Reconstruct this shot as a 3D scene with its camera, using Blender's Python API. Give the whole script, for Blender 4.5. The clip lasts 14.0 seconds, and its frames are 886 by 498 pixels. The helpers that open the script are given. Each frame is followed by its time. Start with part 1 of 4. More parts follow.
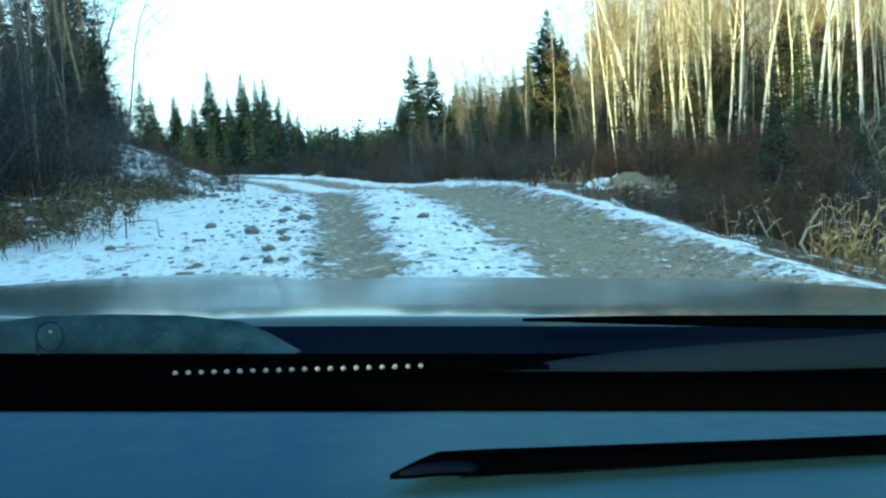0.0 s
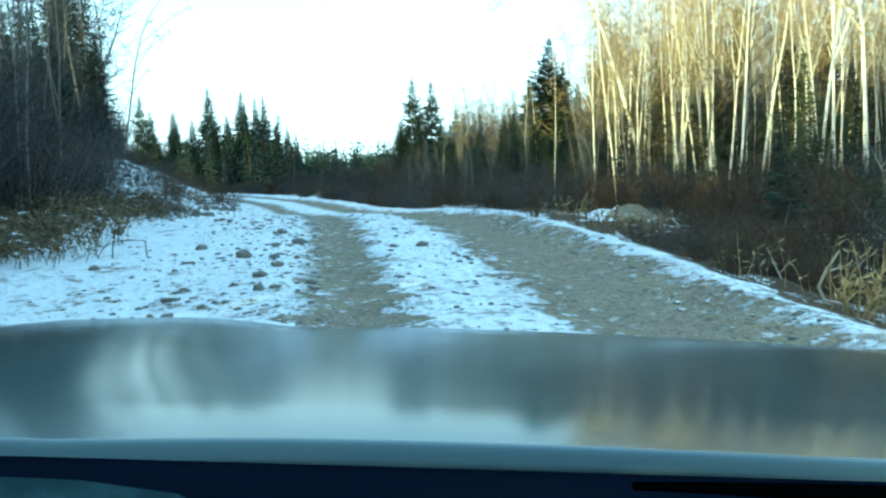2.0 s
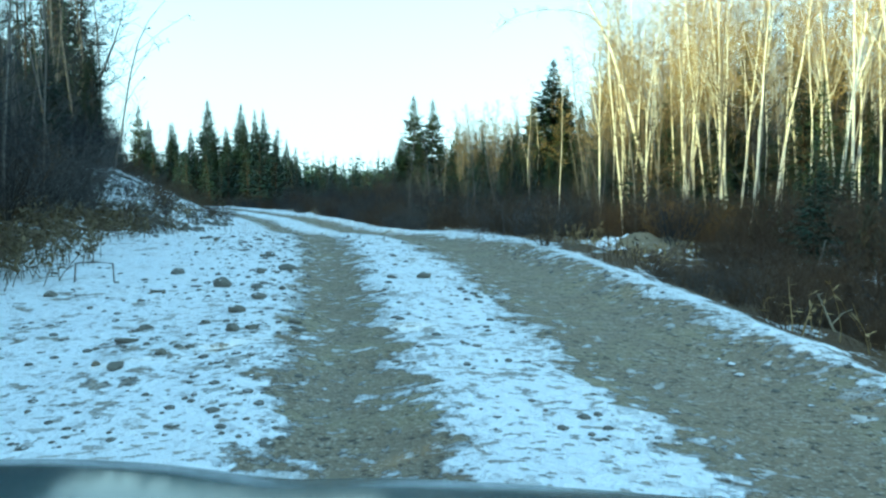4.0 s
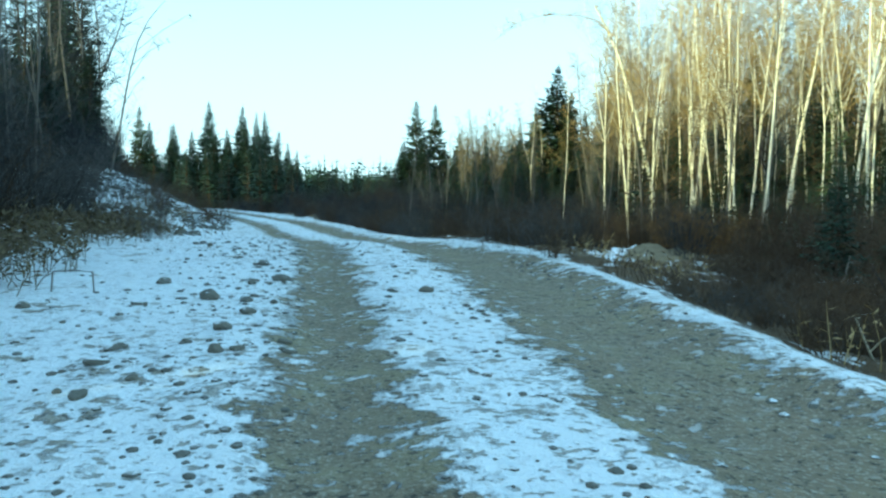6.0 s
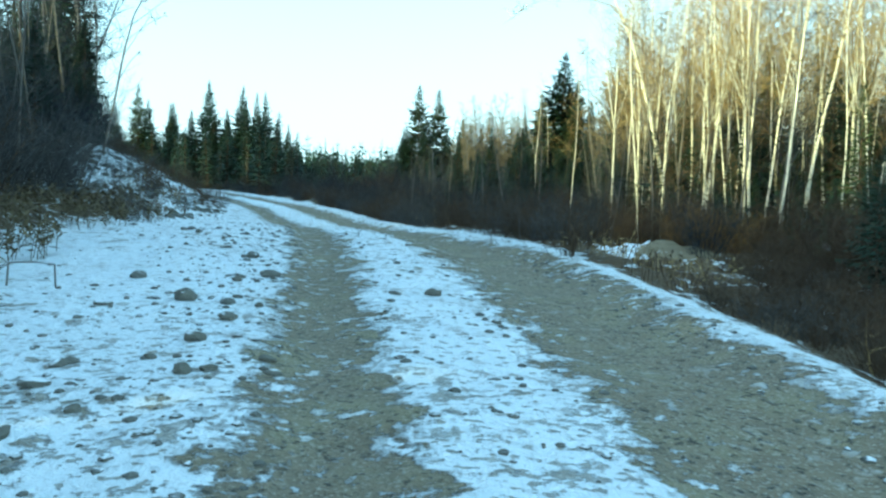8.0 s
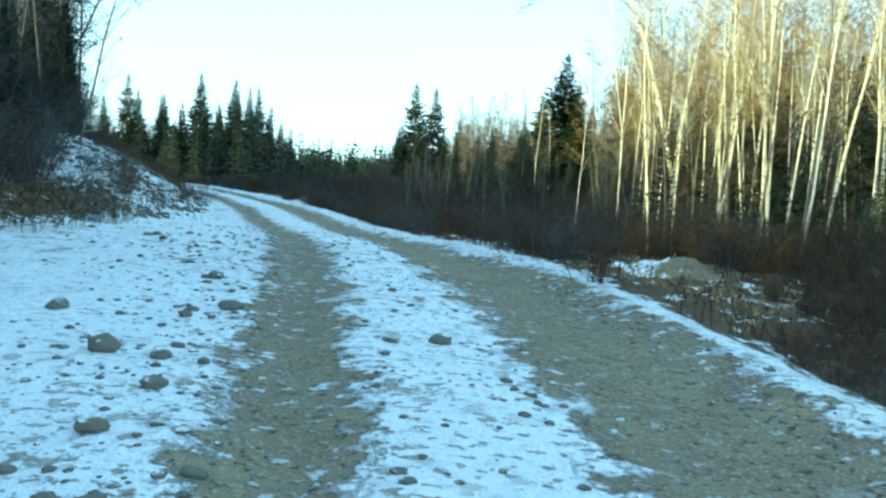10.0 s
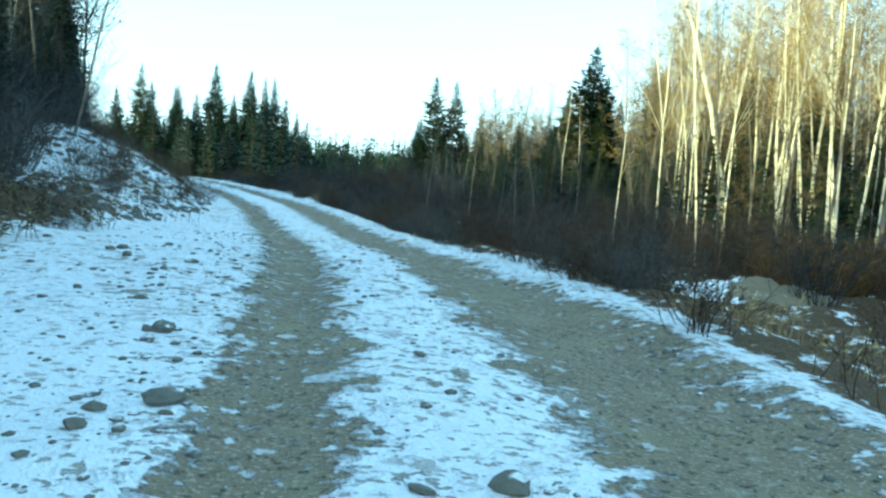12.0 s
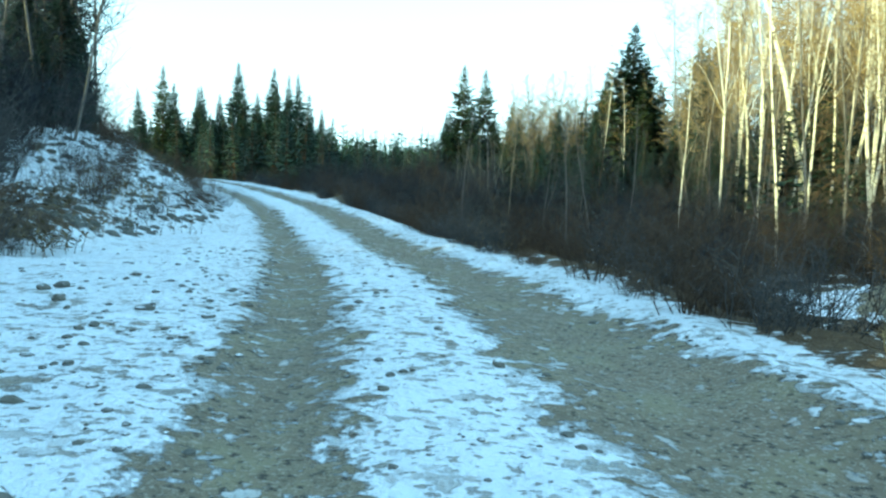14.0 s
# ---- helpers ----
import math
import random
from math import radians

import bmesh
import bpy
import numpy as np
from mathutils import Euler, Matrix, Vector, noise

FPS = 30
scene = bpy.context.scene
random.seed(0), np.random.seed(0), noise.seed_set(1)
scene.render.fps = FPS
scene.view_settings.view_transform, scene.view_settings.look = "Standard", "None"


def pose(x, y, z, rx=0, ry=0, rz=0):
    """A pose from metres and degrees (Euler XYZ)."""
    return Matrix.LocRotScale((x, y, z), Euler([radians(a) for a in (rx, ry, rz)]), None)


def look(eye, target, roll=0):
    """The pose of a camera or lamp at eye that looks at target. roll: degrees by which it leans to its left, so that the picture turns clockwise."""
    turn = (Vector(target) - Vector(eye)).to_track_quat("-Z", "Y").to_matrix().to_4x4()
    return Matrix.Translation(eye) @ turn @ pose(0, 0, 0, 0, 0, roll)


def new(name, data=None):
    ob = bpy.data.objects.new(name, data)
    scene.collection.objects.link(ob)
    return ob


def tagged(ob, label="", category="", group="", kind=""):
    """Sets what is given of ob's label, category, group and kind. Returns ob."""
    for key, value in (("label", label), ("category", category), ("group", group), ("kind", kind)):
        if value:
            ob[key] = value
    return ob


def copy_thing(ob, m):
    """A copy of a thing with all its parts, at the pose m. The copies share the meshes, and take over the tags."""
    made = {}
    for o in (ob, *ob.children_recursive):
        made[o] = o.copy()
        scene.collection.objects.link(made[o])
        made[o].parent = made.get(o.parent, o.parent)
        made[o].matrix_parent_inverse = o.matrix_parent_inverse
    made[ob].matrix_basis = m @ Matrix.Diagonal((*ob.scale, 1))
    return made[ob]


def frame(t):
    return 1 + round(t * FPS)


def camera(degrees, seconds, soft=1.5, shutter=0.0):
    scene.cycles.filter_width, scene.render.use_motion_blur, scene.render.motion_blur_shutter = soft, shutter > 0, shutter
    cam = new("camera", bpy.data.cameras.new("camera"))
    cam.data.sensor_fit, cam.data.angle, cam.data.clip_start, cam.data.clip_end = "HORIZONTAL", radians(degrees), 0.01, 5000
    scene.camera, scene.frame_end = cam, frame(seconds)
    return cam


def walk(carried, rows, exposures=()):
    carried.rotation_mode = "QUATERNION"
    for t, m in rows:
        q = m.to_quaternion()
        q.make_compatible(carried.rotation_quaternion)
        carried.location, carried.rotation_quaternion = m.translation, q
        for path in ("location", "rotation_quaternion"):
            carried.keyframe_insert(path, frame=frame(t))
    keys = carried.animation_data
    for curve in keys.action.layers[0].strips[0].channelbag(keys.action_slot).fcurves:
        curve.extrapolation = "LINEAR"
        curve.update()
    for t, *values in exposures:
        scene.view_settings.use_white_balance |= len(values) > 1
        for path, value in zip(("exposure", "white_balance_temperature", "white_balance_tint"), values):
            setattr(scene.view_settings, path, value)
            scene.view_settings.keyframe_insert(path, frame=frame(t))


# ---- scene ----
cam = camera(59.6, 14.0, 2.4)
METRES, EYE, TILT, LEAN, TURN = 8.4, 1.092, -6.0, 4.0, 0.0
ROWS = [
    (0.0, 0.0, 0.0, 0.0, 0.0, 0.0, -0.0),
    (0.5, 0.0, 0.0005, 0.0, -0.0, -0.12, 0.04),
    (1.0, -0.0004, 0.003, 0.0006, -0.08, 0.26, -0.21),
    (1.5, -0.0026, 0.0143, 0.003, -0.29, 1.08, -1.15),
    (2.0, -0.0058, 0.036, 0.0072, -0.43, 1.82, -1.81),
    (2.5, -0.0105, 0.060, 0.0105, -0.73, 1.85, -3.2),
    (3.0, -0.0123, 0.084, 0.0158, -0.7, 2.39, -3.24),
    (5.5, -0.0182, 0.1911, 0.036, -0.8, 3.48, -4.18),
    (6.0, -0.0191, 0.1945, 0.0367, -0.78, 3.59, -4.36),
    (6.5, -0.0209, 0.2089, 0.0382, -0.85, 3.43, -4.66),
    (7.0, -0.0231, 0.2289, 0.0416, -0.81, 3.16, -4.85),
    (7.5, -0.0263, 0.2542, 0.0459, -0.77, 2.87, -5.33),
    (8.0, -0.0298, 0.2877, 0.053, -0.94, 2.58, -5.85),
    (10.5, -0.0509, 0.5113, 0.0907, -1.65, 2.7, -8.15),
    (11.0, -0.0573, 0.5696, 0.0992, -1.61, 3.18, -8.93),
    (11.5, -0.0621, 0.6326, 0.1115, -1.11, 2.57, -8.53),
    (12.0, -0.0679, 0.6989, 0.1235, -0.46, 2.18, -8.16),
    (12.5, -0.0719, 0.772, 0.1331, 0.06, 2.45, -7.86),
    (13.0, -0.0812, 0.8548, 0.1421, 1.07, 1.86, -7.02),
    (13.5, -0.0882, 0.9153, 0.152, 1.59, 1.11, -7.03),
    (14.0, -0.0931, 0.9703, 0.1597, 1.95, 1.37, -6.31),
]
START = pose(0, 0, EYE, TILT, LEAN, TURN)
EXPOSURES = [(t, stops, 5100.0, -25.0) for t, stops in ((0.0, 1.36), (3.0, 1.25), (5.5, 0.92), (7.2, 0.92), (8.2, 1.08), (11.0, 1.1), (12.5, 1.2), (14.0, 1.25))]
walk(cam, [(t, START @ pose(METRES * x, METRES * y, METRES * z, 90 + pitch, roll, yaw)) for t, x, y, z, yaw, pitch, roll in ROWS], EXPOSURES)

# ---- light: a low sun from behind and to one side, and the sky ----
SUN_EL, SUN_AZ = 15.5, 236.0
world = bpy.data.worlds.new("sky")
scene.world = world
world.use_nodes = True
wn = world.node_tree.nodes
sky = wn.new("ShaderNodeTexSky")
sky.sky_type = "NISHITA"
sky.sun_disc = False
sky.sun_elevation, sky.sun_rotation = radians(SUN_EL), radians(SUN_AZ)
sky.air_density, sky.dust_density = 1.0, 1.5
wn["Background"].inputs["Strength"].default_value = 0.262
# thin bright haze, the same all round, thickest at the horizon
gen, sep, low, haze = wn.new("ShaderNodeTexCoord"), wn.new("ShaderNodeSeparateXYZ"), wn.new("ShaderNodeMapRange"), wn.new("ShaderNodeMix")
low.interpolation_type = "SMOOTHSTEP"
for key, v in (("From Min", 0.0), ("From Max", 0.5), ("To Min", 0.95), ("To Max", 0.2)):
    low.inputs[key].default_value = v
haze.data_type, haze.inputs[7].default_value = "RGBA", (2.5, 2.7, 2.85, 1)
wl = world.node_tree.links
wl.new(gen.outputs["Generated"], sep.inputs[0])
wl.new(sep.outputs["Z"], low.inputs["Value"])
wl.new(low.outputs[0], haze.inputs[0])
wl.new(sky.outputs["Color"], haze.inputs[6])
wl.new(haze.outputs[2], wn["Background"].inputs["Color"])
sun = new("sun", bpy.data.lights.new("sun", "SUN"))
sun.data.energy, sun.data.angle, sun.data.color = 5.0, radians(0.6), (1.0, 0.78, 0.34)
to_sun = Vector((math.sin(radians(SUN_AZ)) * math.cos(radians(SUN_EL)), math.cos(radians(SUN_AZ)) * math.cos(radians(SUN_EL)), math.sin(radians(SUN_EL))))
sun.matrix_world = look(to_sun * 60, (0, 0, 0))
scene.view_settings.exposure = 0.0


# ---- materials ----
class Nodes:
    """A short way to write node trees."""
    def __init__(self, name):
        self.mat = bpy.data.materials.new(name)
        self.mat.use_nodes = True
        self.tree = self.mat.node_tree
        self.bsdf = self.tree.nodes["Principled BSDF"]

    def put(self, kind, **values):
        node = self.tree.nodes.new("ShaderNode" + kind)
        for key, value in values.items():
            if key in node.inputs:
                self.feed(node.inputs[key], value)
        return node

    def feed(self, socket, value):
        if isinstance(value, bpy.types.NodeSocket):
            self.tree.links.new(value, socket)
        else:
            socket.default_value = value

    def maths(self, op, a, b=0.0, c=0.0):
        node = self.tree.nodes.new("ShaderNodeMath")
        node.operation = op
        for i, v in enumerate((a, b, c)):
            self.feed(node.inputs[i], v)
        return node.outputs[0]

    def place(self, scale=(1, 1, 1), own=False):
        if own:
            vec = self.put("TexCoord").outputs["Object"]
        else:
            vec = self.put("NewGeometry").outputs["Position"]
        m = self.put("Mapping", Vector=vec, Scale=scale)
        return m.outputs[0]

    def noise(self, vec, scale, detail=4.0, rough=0.55):
        return self.put("TexNoise", Vector=vec, Scale=scale, Detail=detail, Roughness=rough).outputs["Fac"]

    def ramp(self, fac, lo, hi, a=0.0, b=1.0):
        node = self.tree.nodes.new("ShaderNodeMapRange")
        node.interpolation_type = "SMOOTHSTEP"
        for key, v in (("Value", fac), ("From Min", lo), ("From Max", hi), ("To Min", a), ("To Max", b)):
            self.feed(node.inputs[key], v)
        return node.outputs[0]

    def mix(self, fac, a, b):
        node = self.tree.nodes.new("ShaderNodeMix")
        node.data_type = "RGBA"
        self.feed(node.inputs[0], fac)
        self.feed(node.inputs[6], a if isinstance(a, bpy.types.NodeSocket) else (*a, 1))
        self.feed(node.inputs[7], b if isinstance(b, bpy.types.NodeSocket) else (*b, 1))
        return node.outputs[2]

    def attr(self, name):
        node = self.tree.nodes.new("ShaderNodeAttribute")
        node.attribute_name = name
        return node.outputs["Fac"]

    def bump(self, height, strength, distance):
        self.feed(self.bsdf.inputs["Normal"], self.put("Bump", Height=height, Strength=strength, Distance=distance).outputs[0])

    def done(self, color=None, rough=None, metal=None, spec=None):
        for key, v in (("Base Color", color), ("Roughness", rough), ("Metallic", metal), ("Specular IOR Level", spec)):
            if v is not None:
                self.feed(self.bsdf.inputs[key], (*v, 1) if isinstance(v, tuple) and len(v) == 3 else v)
        return self.mat


def random_of_object(n):
    return n.tree.nodes.new("ShaderNodeObjectInfo").outputs["Random"]


def random_of_island(n):
    return n.put("NewGeometry").outputs["Random Per Island"]


def ground_material():
    n = Nodes("snowy_ground")
    p = n.place()
    track, wild = n.attr("track"), n.attr("wild")
    fine, mid, big = n.noise(p, 9.0, 6.0, 0.62), n.noise(p, 2.2, 5.0, 0.6), n.noise(p, 0.5, 3.0)
    streak = n.noise(n.place((1.0, 1.25, 1.0)), 2.6, 7.0, 0.68)
    grit = n.noise(p, 45.0, 3.0)
    gravel = n.mix(fine, (0.12, 0.10, 0.075), (0.35, 0.285, 0.19))
    gravel = n.mix(n.ramp(mid, 0.45, 0.7), gravel, (0.28, 0.24, 0.15))
    gravel = n.mix(n.ramp(grit, 0.52, 0.68), gravel, (0.40, 0.36, 0.29))
    gravel = n.mix(n.ramp(n.noise(p, 22.0, 4.0, 0.6), 0.55, 0.66), gravel, (0.075, 0.066, 0.052))
    litter = n.mix(fine, (0.035, 0.026, 0.018), (0.17, 0.115, 0.06))
    litter = n.mix(n.ramp(grit, 0.5, 0.8), litter, (0.2, 0.15, 0.085))
    snow = n.mix(mid, (0.85, 0.88, 0.92), (0.93, 0.945, 0.96))
    # bare where wheels have gone, and in scattered patches beside them
    edge = n.maths("ADD", track, n.maths("MULTIPLY", n.maths("SUBTRACT", streak, 0.5), 1.7))
    edge = n.maths("ADD", edge, n.maths("MULTIPLY", n.maths("SUBTRACT", fine, 0.5), 0.7))
    bare = n.ramp(edge, 0.02, 0.14, 1.0, 0.0)
    spots = n.ramp(n.maths("ADD", n.maths("MULTIPLY", fine, 0.6), n.maths("MULTIPLY", streak, 0.5)), 0.585, 0.64)
    spots = n.maths("MULTIPLY", spots, n.ramp(big, 0.35, 0.6))
    bare = n.maths("MAXIMUM", bare, n.maths("MULTIPLY", spots, 0.9))
    clods = n.ramp(n.noise(n.place((1.0, 1.5, 1.0)), 13.0, 4.0, 0.6), 0.57, 0.63)
    clods = n.maths("MULTIPLY", clods, n.ramp(track, 0.1, 2.5, 1.0, 0.35))
    bare = n.maths("MAXIMUM", bare, n.maths("MULTIPLY", clods, 0.75))
    # spilt snow inside the tracks
    crumbs = n.maths("MULTIPLY", n.ramp(fine, 0.57, 0.63), n.ramp(n.maths("ABSOLUTE", track), 0.05, 0.5, 1.0, 0.15))
    bare = n.maths("SUBTRACT", bare, n.maths("MULTIPLY", crumbs, 0.8))
    col = n.mix(bare, snow, gravel)
    ragged = n.maths("ADD", n.maths("MULTIPLY", n.maths("SUBTRACT", mid, 0.5), 1.5), n.maths("MULTIPLY", n.maths("SUBTRACT", fine, 0.5), 0.9))
    wildness = n.ramp(n.maths("ADD", wild, ragged), 0.42, 0.58)
    patches = n.ramp(n.maths("ADD", mid, n.maths("MULTIPLY", fine, 0.5)), 0.84, 0.92)
    col = n.mix(wildness, col, n.mix(patches, litter, snow))
    height = n.maths("ADD", n.maths("MULTIPLY", mid, 0.5), n.maths("ADD", n.maths("MULTIPLY", fine, 0.5), n.maths("MULTIPLY", grit, 0.12)))
    height = n.maths("SUBTRACT", height, n.maths("MULTIPLY", bare, 0.25))
    n.bump(height, 1.0, 0.11)
    return n.done(col, 0.85, spec=0.25)


def birch_bark():
    n = Nodes("birch_bark")
    p = n.place((1, 1, 1), own=True)
    bands = n.noise(n.place((5, 5, 26), own=True), 2.0, 3.0, 0.6)
    stain = n.noise(p, 1.3, 4.0)
    knots = n.noise(n.place((4, 4, 3), own=True), 1.5, 3.0, 0.65)
    col = n.mix(stain, (0.58, 0.52, 0.40), (0.85, 0.80, 0.68))
    col = n.mix(n.ramp(bands, 0.56, 0.66), col, (0.14, 0.105, 0.08))
    col = n.mix(n.ramp(knots, 0.60, 0.66), col, (0.09, 0.07, 0.052))
    n.bump(bands, 0.4, 0.01)
    return n.done(col, 0.7, spec=0.3)


def dark_bark(name, a, b):
    n = Nodes(name)
    g = n.noise(n.place((8, 8, 2), own=True), 2.5, 5.0, 0.65)
    col = n.mix(g, a, b)
    col = n.mix(n.maths("MULTIPLY", random_of_object(n), 0.5), col, tuple(0.5 * (u + v) for u, v in zip(a, b)))
    n.bump(g, 0.8, 0.02)
    return n.done(col, 0.9, spec=0.15)


def twig_material(name, a, b):
    n = Nodes(name)
    col = n.mix(random_of_island(n), a, b)
    col = n.mix(n.maths("MULTIPLY", n.noise(n.place(), 0.6, 2.0), 0.5), col, tuple(0.6 * v for v in a))
    return n.done(col, 0.85, spec=0.15)


def needle_material(name, a, b, frost=0.0):
    n = Nodes(name)
    col = n.mix(random_of_island(n), a, b)
    col = n.mix(n.ramp(n.noise(n.place(), 0.9, 3.0), 0.35, 0.75), col, tuple(0.55 * v for v in a))
    if frost:
        col = n.mix(n.ramp(n.noise(n.place(), 3.0, 3.0), 0.66, 0.7, 0.0, frost), col, (0.8, 0.83, 0.86))
    return n.done(col, 0.75, spec=0.2)


def stone_material():
    n = Nodes("field_stone")
    p = n.place((1, 1, 1))
    g = n.noise(p, 14.0, 5.0, 0.65)
    col = n.mix(g, (0.058, 0.058, 0.053), (0.22, 0.212, 0.185))
    col = n.mix(n.maths("MULTIPLY", random_of_object(n), 0.5), col, (0.16, 0.14, 0.10))
    up = n.put("SeparateXYZ", Vector=n.put("NewGeometry").outputs["Normal"]).outputs[2]
    cap = n.maths("MULTIPLY", n.ramp(up, 0.75, 0.95), n.ramp(n.noise(p, 6.0, 3.0), 0.5, 0.6))
    col = n.mix(cap, col, (0.85, 0.87, 0.9))
    n.bump(g, 0.7, 0.02)
    return n.done(col, 0.9)


def sand_material():
    n = Nodes("sandy_spoil")
    p = n.place()
    g, m = n.noise(p, 10.0, 6.0, 0.65), n.noise(p, 1.7, 4.0)
    col = n.mix(g, (0.15, 0.125, 0.085), (0.34, 0.28, 0.19))
    x = n.put("SeparateXYZ", Vector=p).outputs[0]
    lie = n.maths("ADD", m, n.maths("MULTIPLY", n.maths("SUBTRACT", 3.75, x), 0.26))
    col = n.mix(n.ramp(n.maths("ADD", lie, n.maths("MULTIPLY", g, 0.3)), 0.68, 0.74), col, (0.84, 0.86, 0.9))
    n.bump(g, 0.8, 0.05)
    return n.done(col, 0.95, spec=0.1)


def plain(name, col, rough, metal=0.0, grain=0.0, scale=200.0, coat=0.0, spec=0.5):
    n = Nodes(name)
    g = n.noise(n.place(), scale, 3.0)
    stain = n.noise(n.place(), scale * 0.04, 3.0)
    c = n.mix(stain, tuple(0.8 * v for v in col), tuple(min(1, 1.15 * v) for v in col))
    if grain:
        n.bump(g, grain, 0.001)
    n.bsdf.inputs["Coat Weight"].default_value = coat
    n.bsdf.inputs["Coat Roughness"].default_value = 0.08
    return n.done(c, n.ramp(stain, 0.2, 0.8, rough * 0.8, rough * 1.25), metal, spec)


# mottled blue-grey that paints a reflection in the windscreen
def mottled_reflection():
    n = Nodes("hazy_reflection")
    p = n.place()
    col = n.mix(n.ramp(n.noise(p, 30.0, 4.0), 0.35, 0.7), (0.010, 0.028, 0.036), (0.028, 0.060, 0.068))
    col = n.mix(n.ramp(n.noise(p, 160.0, 3.0), 0.6, 0.75), col, (0.045, 0.08, 0.088))
    return n.done(col, 0.6, spec=0.2)


GROUND = ground_material()
BIRCH = birch_bark()
GREY_BARK = dark_bark("grey_bark", (0.07, 0.062, 0.055), (0.26, 0.235, 0.21))
BROWN_BARK = dark_bark("spruce_bark", (0.045, 0.032, 0.024), (0.15, 0.11, 0.08))
TWIG_GOLD = twig_material("birch_twigs", (0.27, 0.18, 0.075), (0.50, 0.37, 0.165))
# near-black blue-grey: the woods' shade is put into these twigs
TWIG_DARK = twig_material("dark_shade_twigs", (0.020, 0.024, 0.030), (0.068, 0.072, 0.078))
# cool grey sapling twigs; the blue of open shade is in their colour
TWIG_COOL = twig_material("cool_shade_twigs", (0.055, 0.055, 0.054), (0.155, 0.15, 0.14))
TWIG_RED = twig_material("shrub_twigs", (0.050, 0.036, 0.025), (0.13, 0.09, 0.056))
TWIG_TAWNY = twig_material("tawny_twigs", (0.088, 0.062, 0.035), (0.21, 0.148, 0.08))
PALE_STALK = twig_material("bleached_stalk", (0.34, 0.30, 0.22), (0.52, 0.48, 0.38))
# greyer shrub twigs, with the shaded wood's tone put into the colour
TWIG_SHADE_GREY = twig_material("shade_grey_twigs", (0.048, 0.047, 0.048), (0.15, 0.142, 0.132))
TWIG_ORANGE = twig_material("orange_twigs", (0.15, 0.085, 0.03), (0.30, 0.18, 0.07))
NEEDLE = needle_material("spruce_needles", (0.024, 0.048, 0.036), (0.06, 0.098, 0.062))
# yellower needles, with the low sun's warmth put into the colour
NEEDLE_WARM = needle_material("sun_warm_needles", (0.042, 0.066, 0.030), (0.10, 0.125, 0.055))
DRY = twig_material("dry_weed", (0.27, 0.19, 0.085), (0.52, 0.40, 0.20))
WEED = twig_material("withered_leaves", (0.075, 0.06, 0.034), (0.23, 0.18, 0.10))
NEEDLE_FROST = needle_material("snowy_needles", (0.03, 0.055, 0.03), (0.08, 0.11, 0.05), 0.9)
STONE = stone_material()
SAND = sand_material()
PAINT = plain("silver_blue_paint", (0.07, 0.105, 0.115), 0.15, 0.2, 0.0, 35.0, 0.05, spec=0.22)
COWL = plain("black_cowl_plastic", (0.004, 0.0065, 0.014), 0.95, 0.0, 0.3, spec=0.0)
DASH = plain("blue_grey_vinyl", (0.030, 0.074, 0.122), 0.8, 0.0, 0.5, 900.0, spec=0.1)
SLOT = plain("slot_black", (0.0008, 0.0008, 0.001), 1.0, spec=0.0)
PALE = mottled_reflection()
EDGE = plain("grey_edge_plastic", (0.025, 0.038, 0.055), 0.7, spec=0.1)
NAVY = plain("navy_wiper_plastic", (0.006, 0.011, 0.021), 0.85, spec=0.04)
# pale colour of the small spheres that imitate glints and reflected dots
GLINT = plain("pale_glint", (0.33, 0.31, 0.25), 0.4)
RUBBER = plain("tyre_rubber", (0.02, 0.02, 0.02), 0.85, 0.0, 0.6, 80.0)


# ---- mesh helpers ----
def mesh_object(name, verts, faces, material, parent=None, label="", smooth=False):
    me = bpy.data.meshes.new(name)
    me.from_pydata(verts, [], faces)
    me.materials.append(material)
    if smooth:
        me.polygons.foreach_set("use_smooth", [True] * len(me.polygons))
    me.update()
    ob = new(name, me)
    if parent is not None:
        ob.parent = parent
    return tagged(ob, label)


class Build:
    """Collects tubes and blades into one mesh."""
    def __init__(self):
        self.v, self.f = [], []

    def tube(self, pts, radii, sides):
        start = len(self.v)
        pts = [Vector(p) for p in pts]
        for i, p in enumerate(pts):
            d = (pts[min(i + 1, len(pts) - 1)] - pts[max(i - 1, 0)])
            d = d.normalized() if d.length > 1e-9 else Vector((0, 0, 1))
            a = d.orthogonal().normalized()
            b = d.cross(a)
            for k in range(sides):
                u = 2 * math.pi * k / sides
                self.v.append(tuple(p + radii[i] * (math.cos(u) * a + math.sin(u) * b)))
        for i in range(len(pts) - 1):
            for k in range(sides):
                q = start + i * sides
                self.f.append((q + k, q + (k + 1) % sides, q + sides + (k + 1) % sides, q + sides + k))

    def blade(self, p, d, width, side):
        start = len(self.v)
        w = side * width * 0.5
        self.v += [tuple(p), tuple(p + d * 0.5 + w), tuple(p + d), tuple(p + d * 0.5 - w)]
        self.f.append((start, start + 1, start + 2, start + 3))

    def object(self, name, material, parent=None, label="", smooth=False):
        return mesh_object(name, self.v, self.f, material, parent, label, smooth)


def part(name, bm, material, parent, label=""):
    me = bpy.data.meshes.new(name)
    bm.to_mesh(me)
    bm.free()
    me.materials.append(material)
    ob = new(name, me)
    ob.parent = parent
    return tagged(ob, label)


TABLES = {}


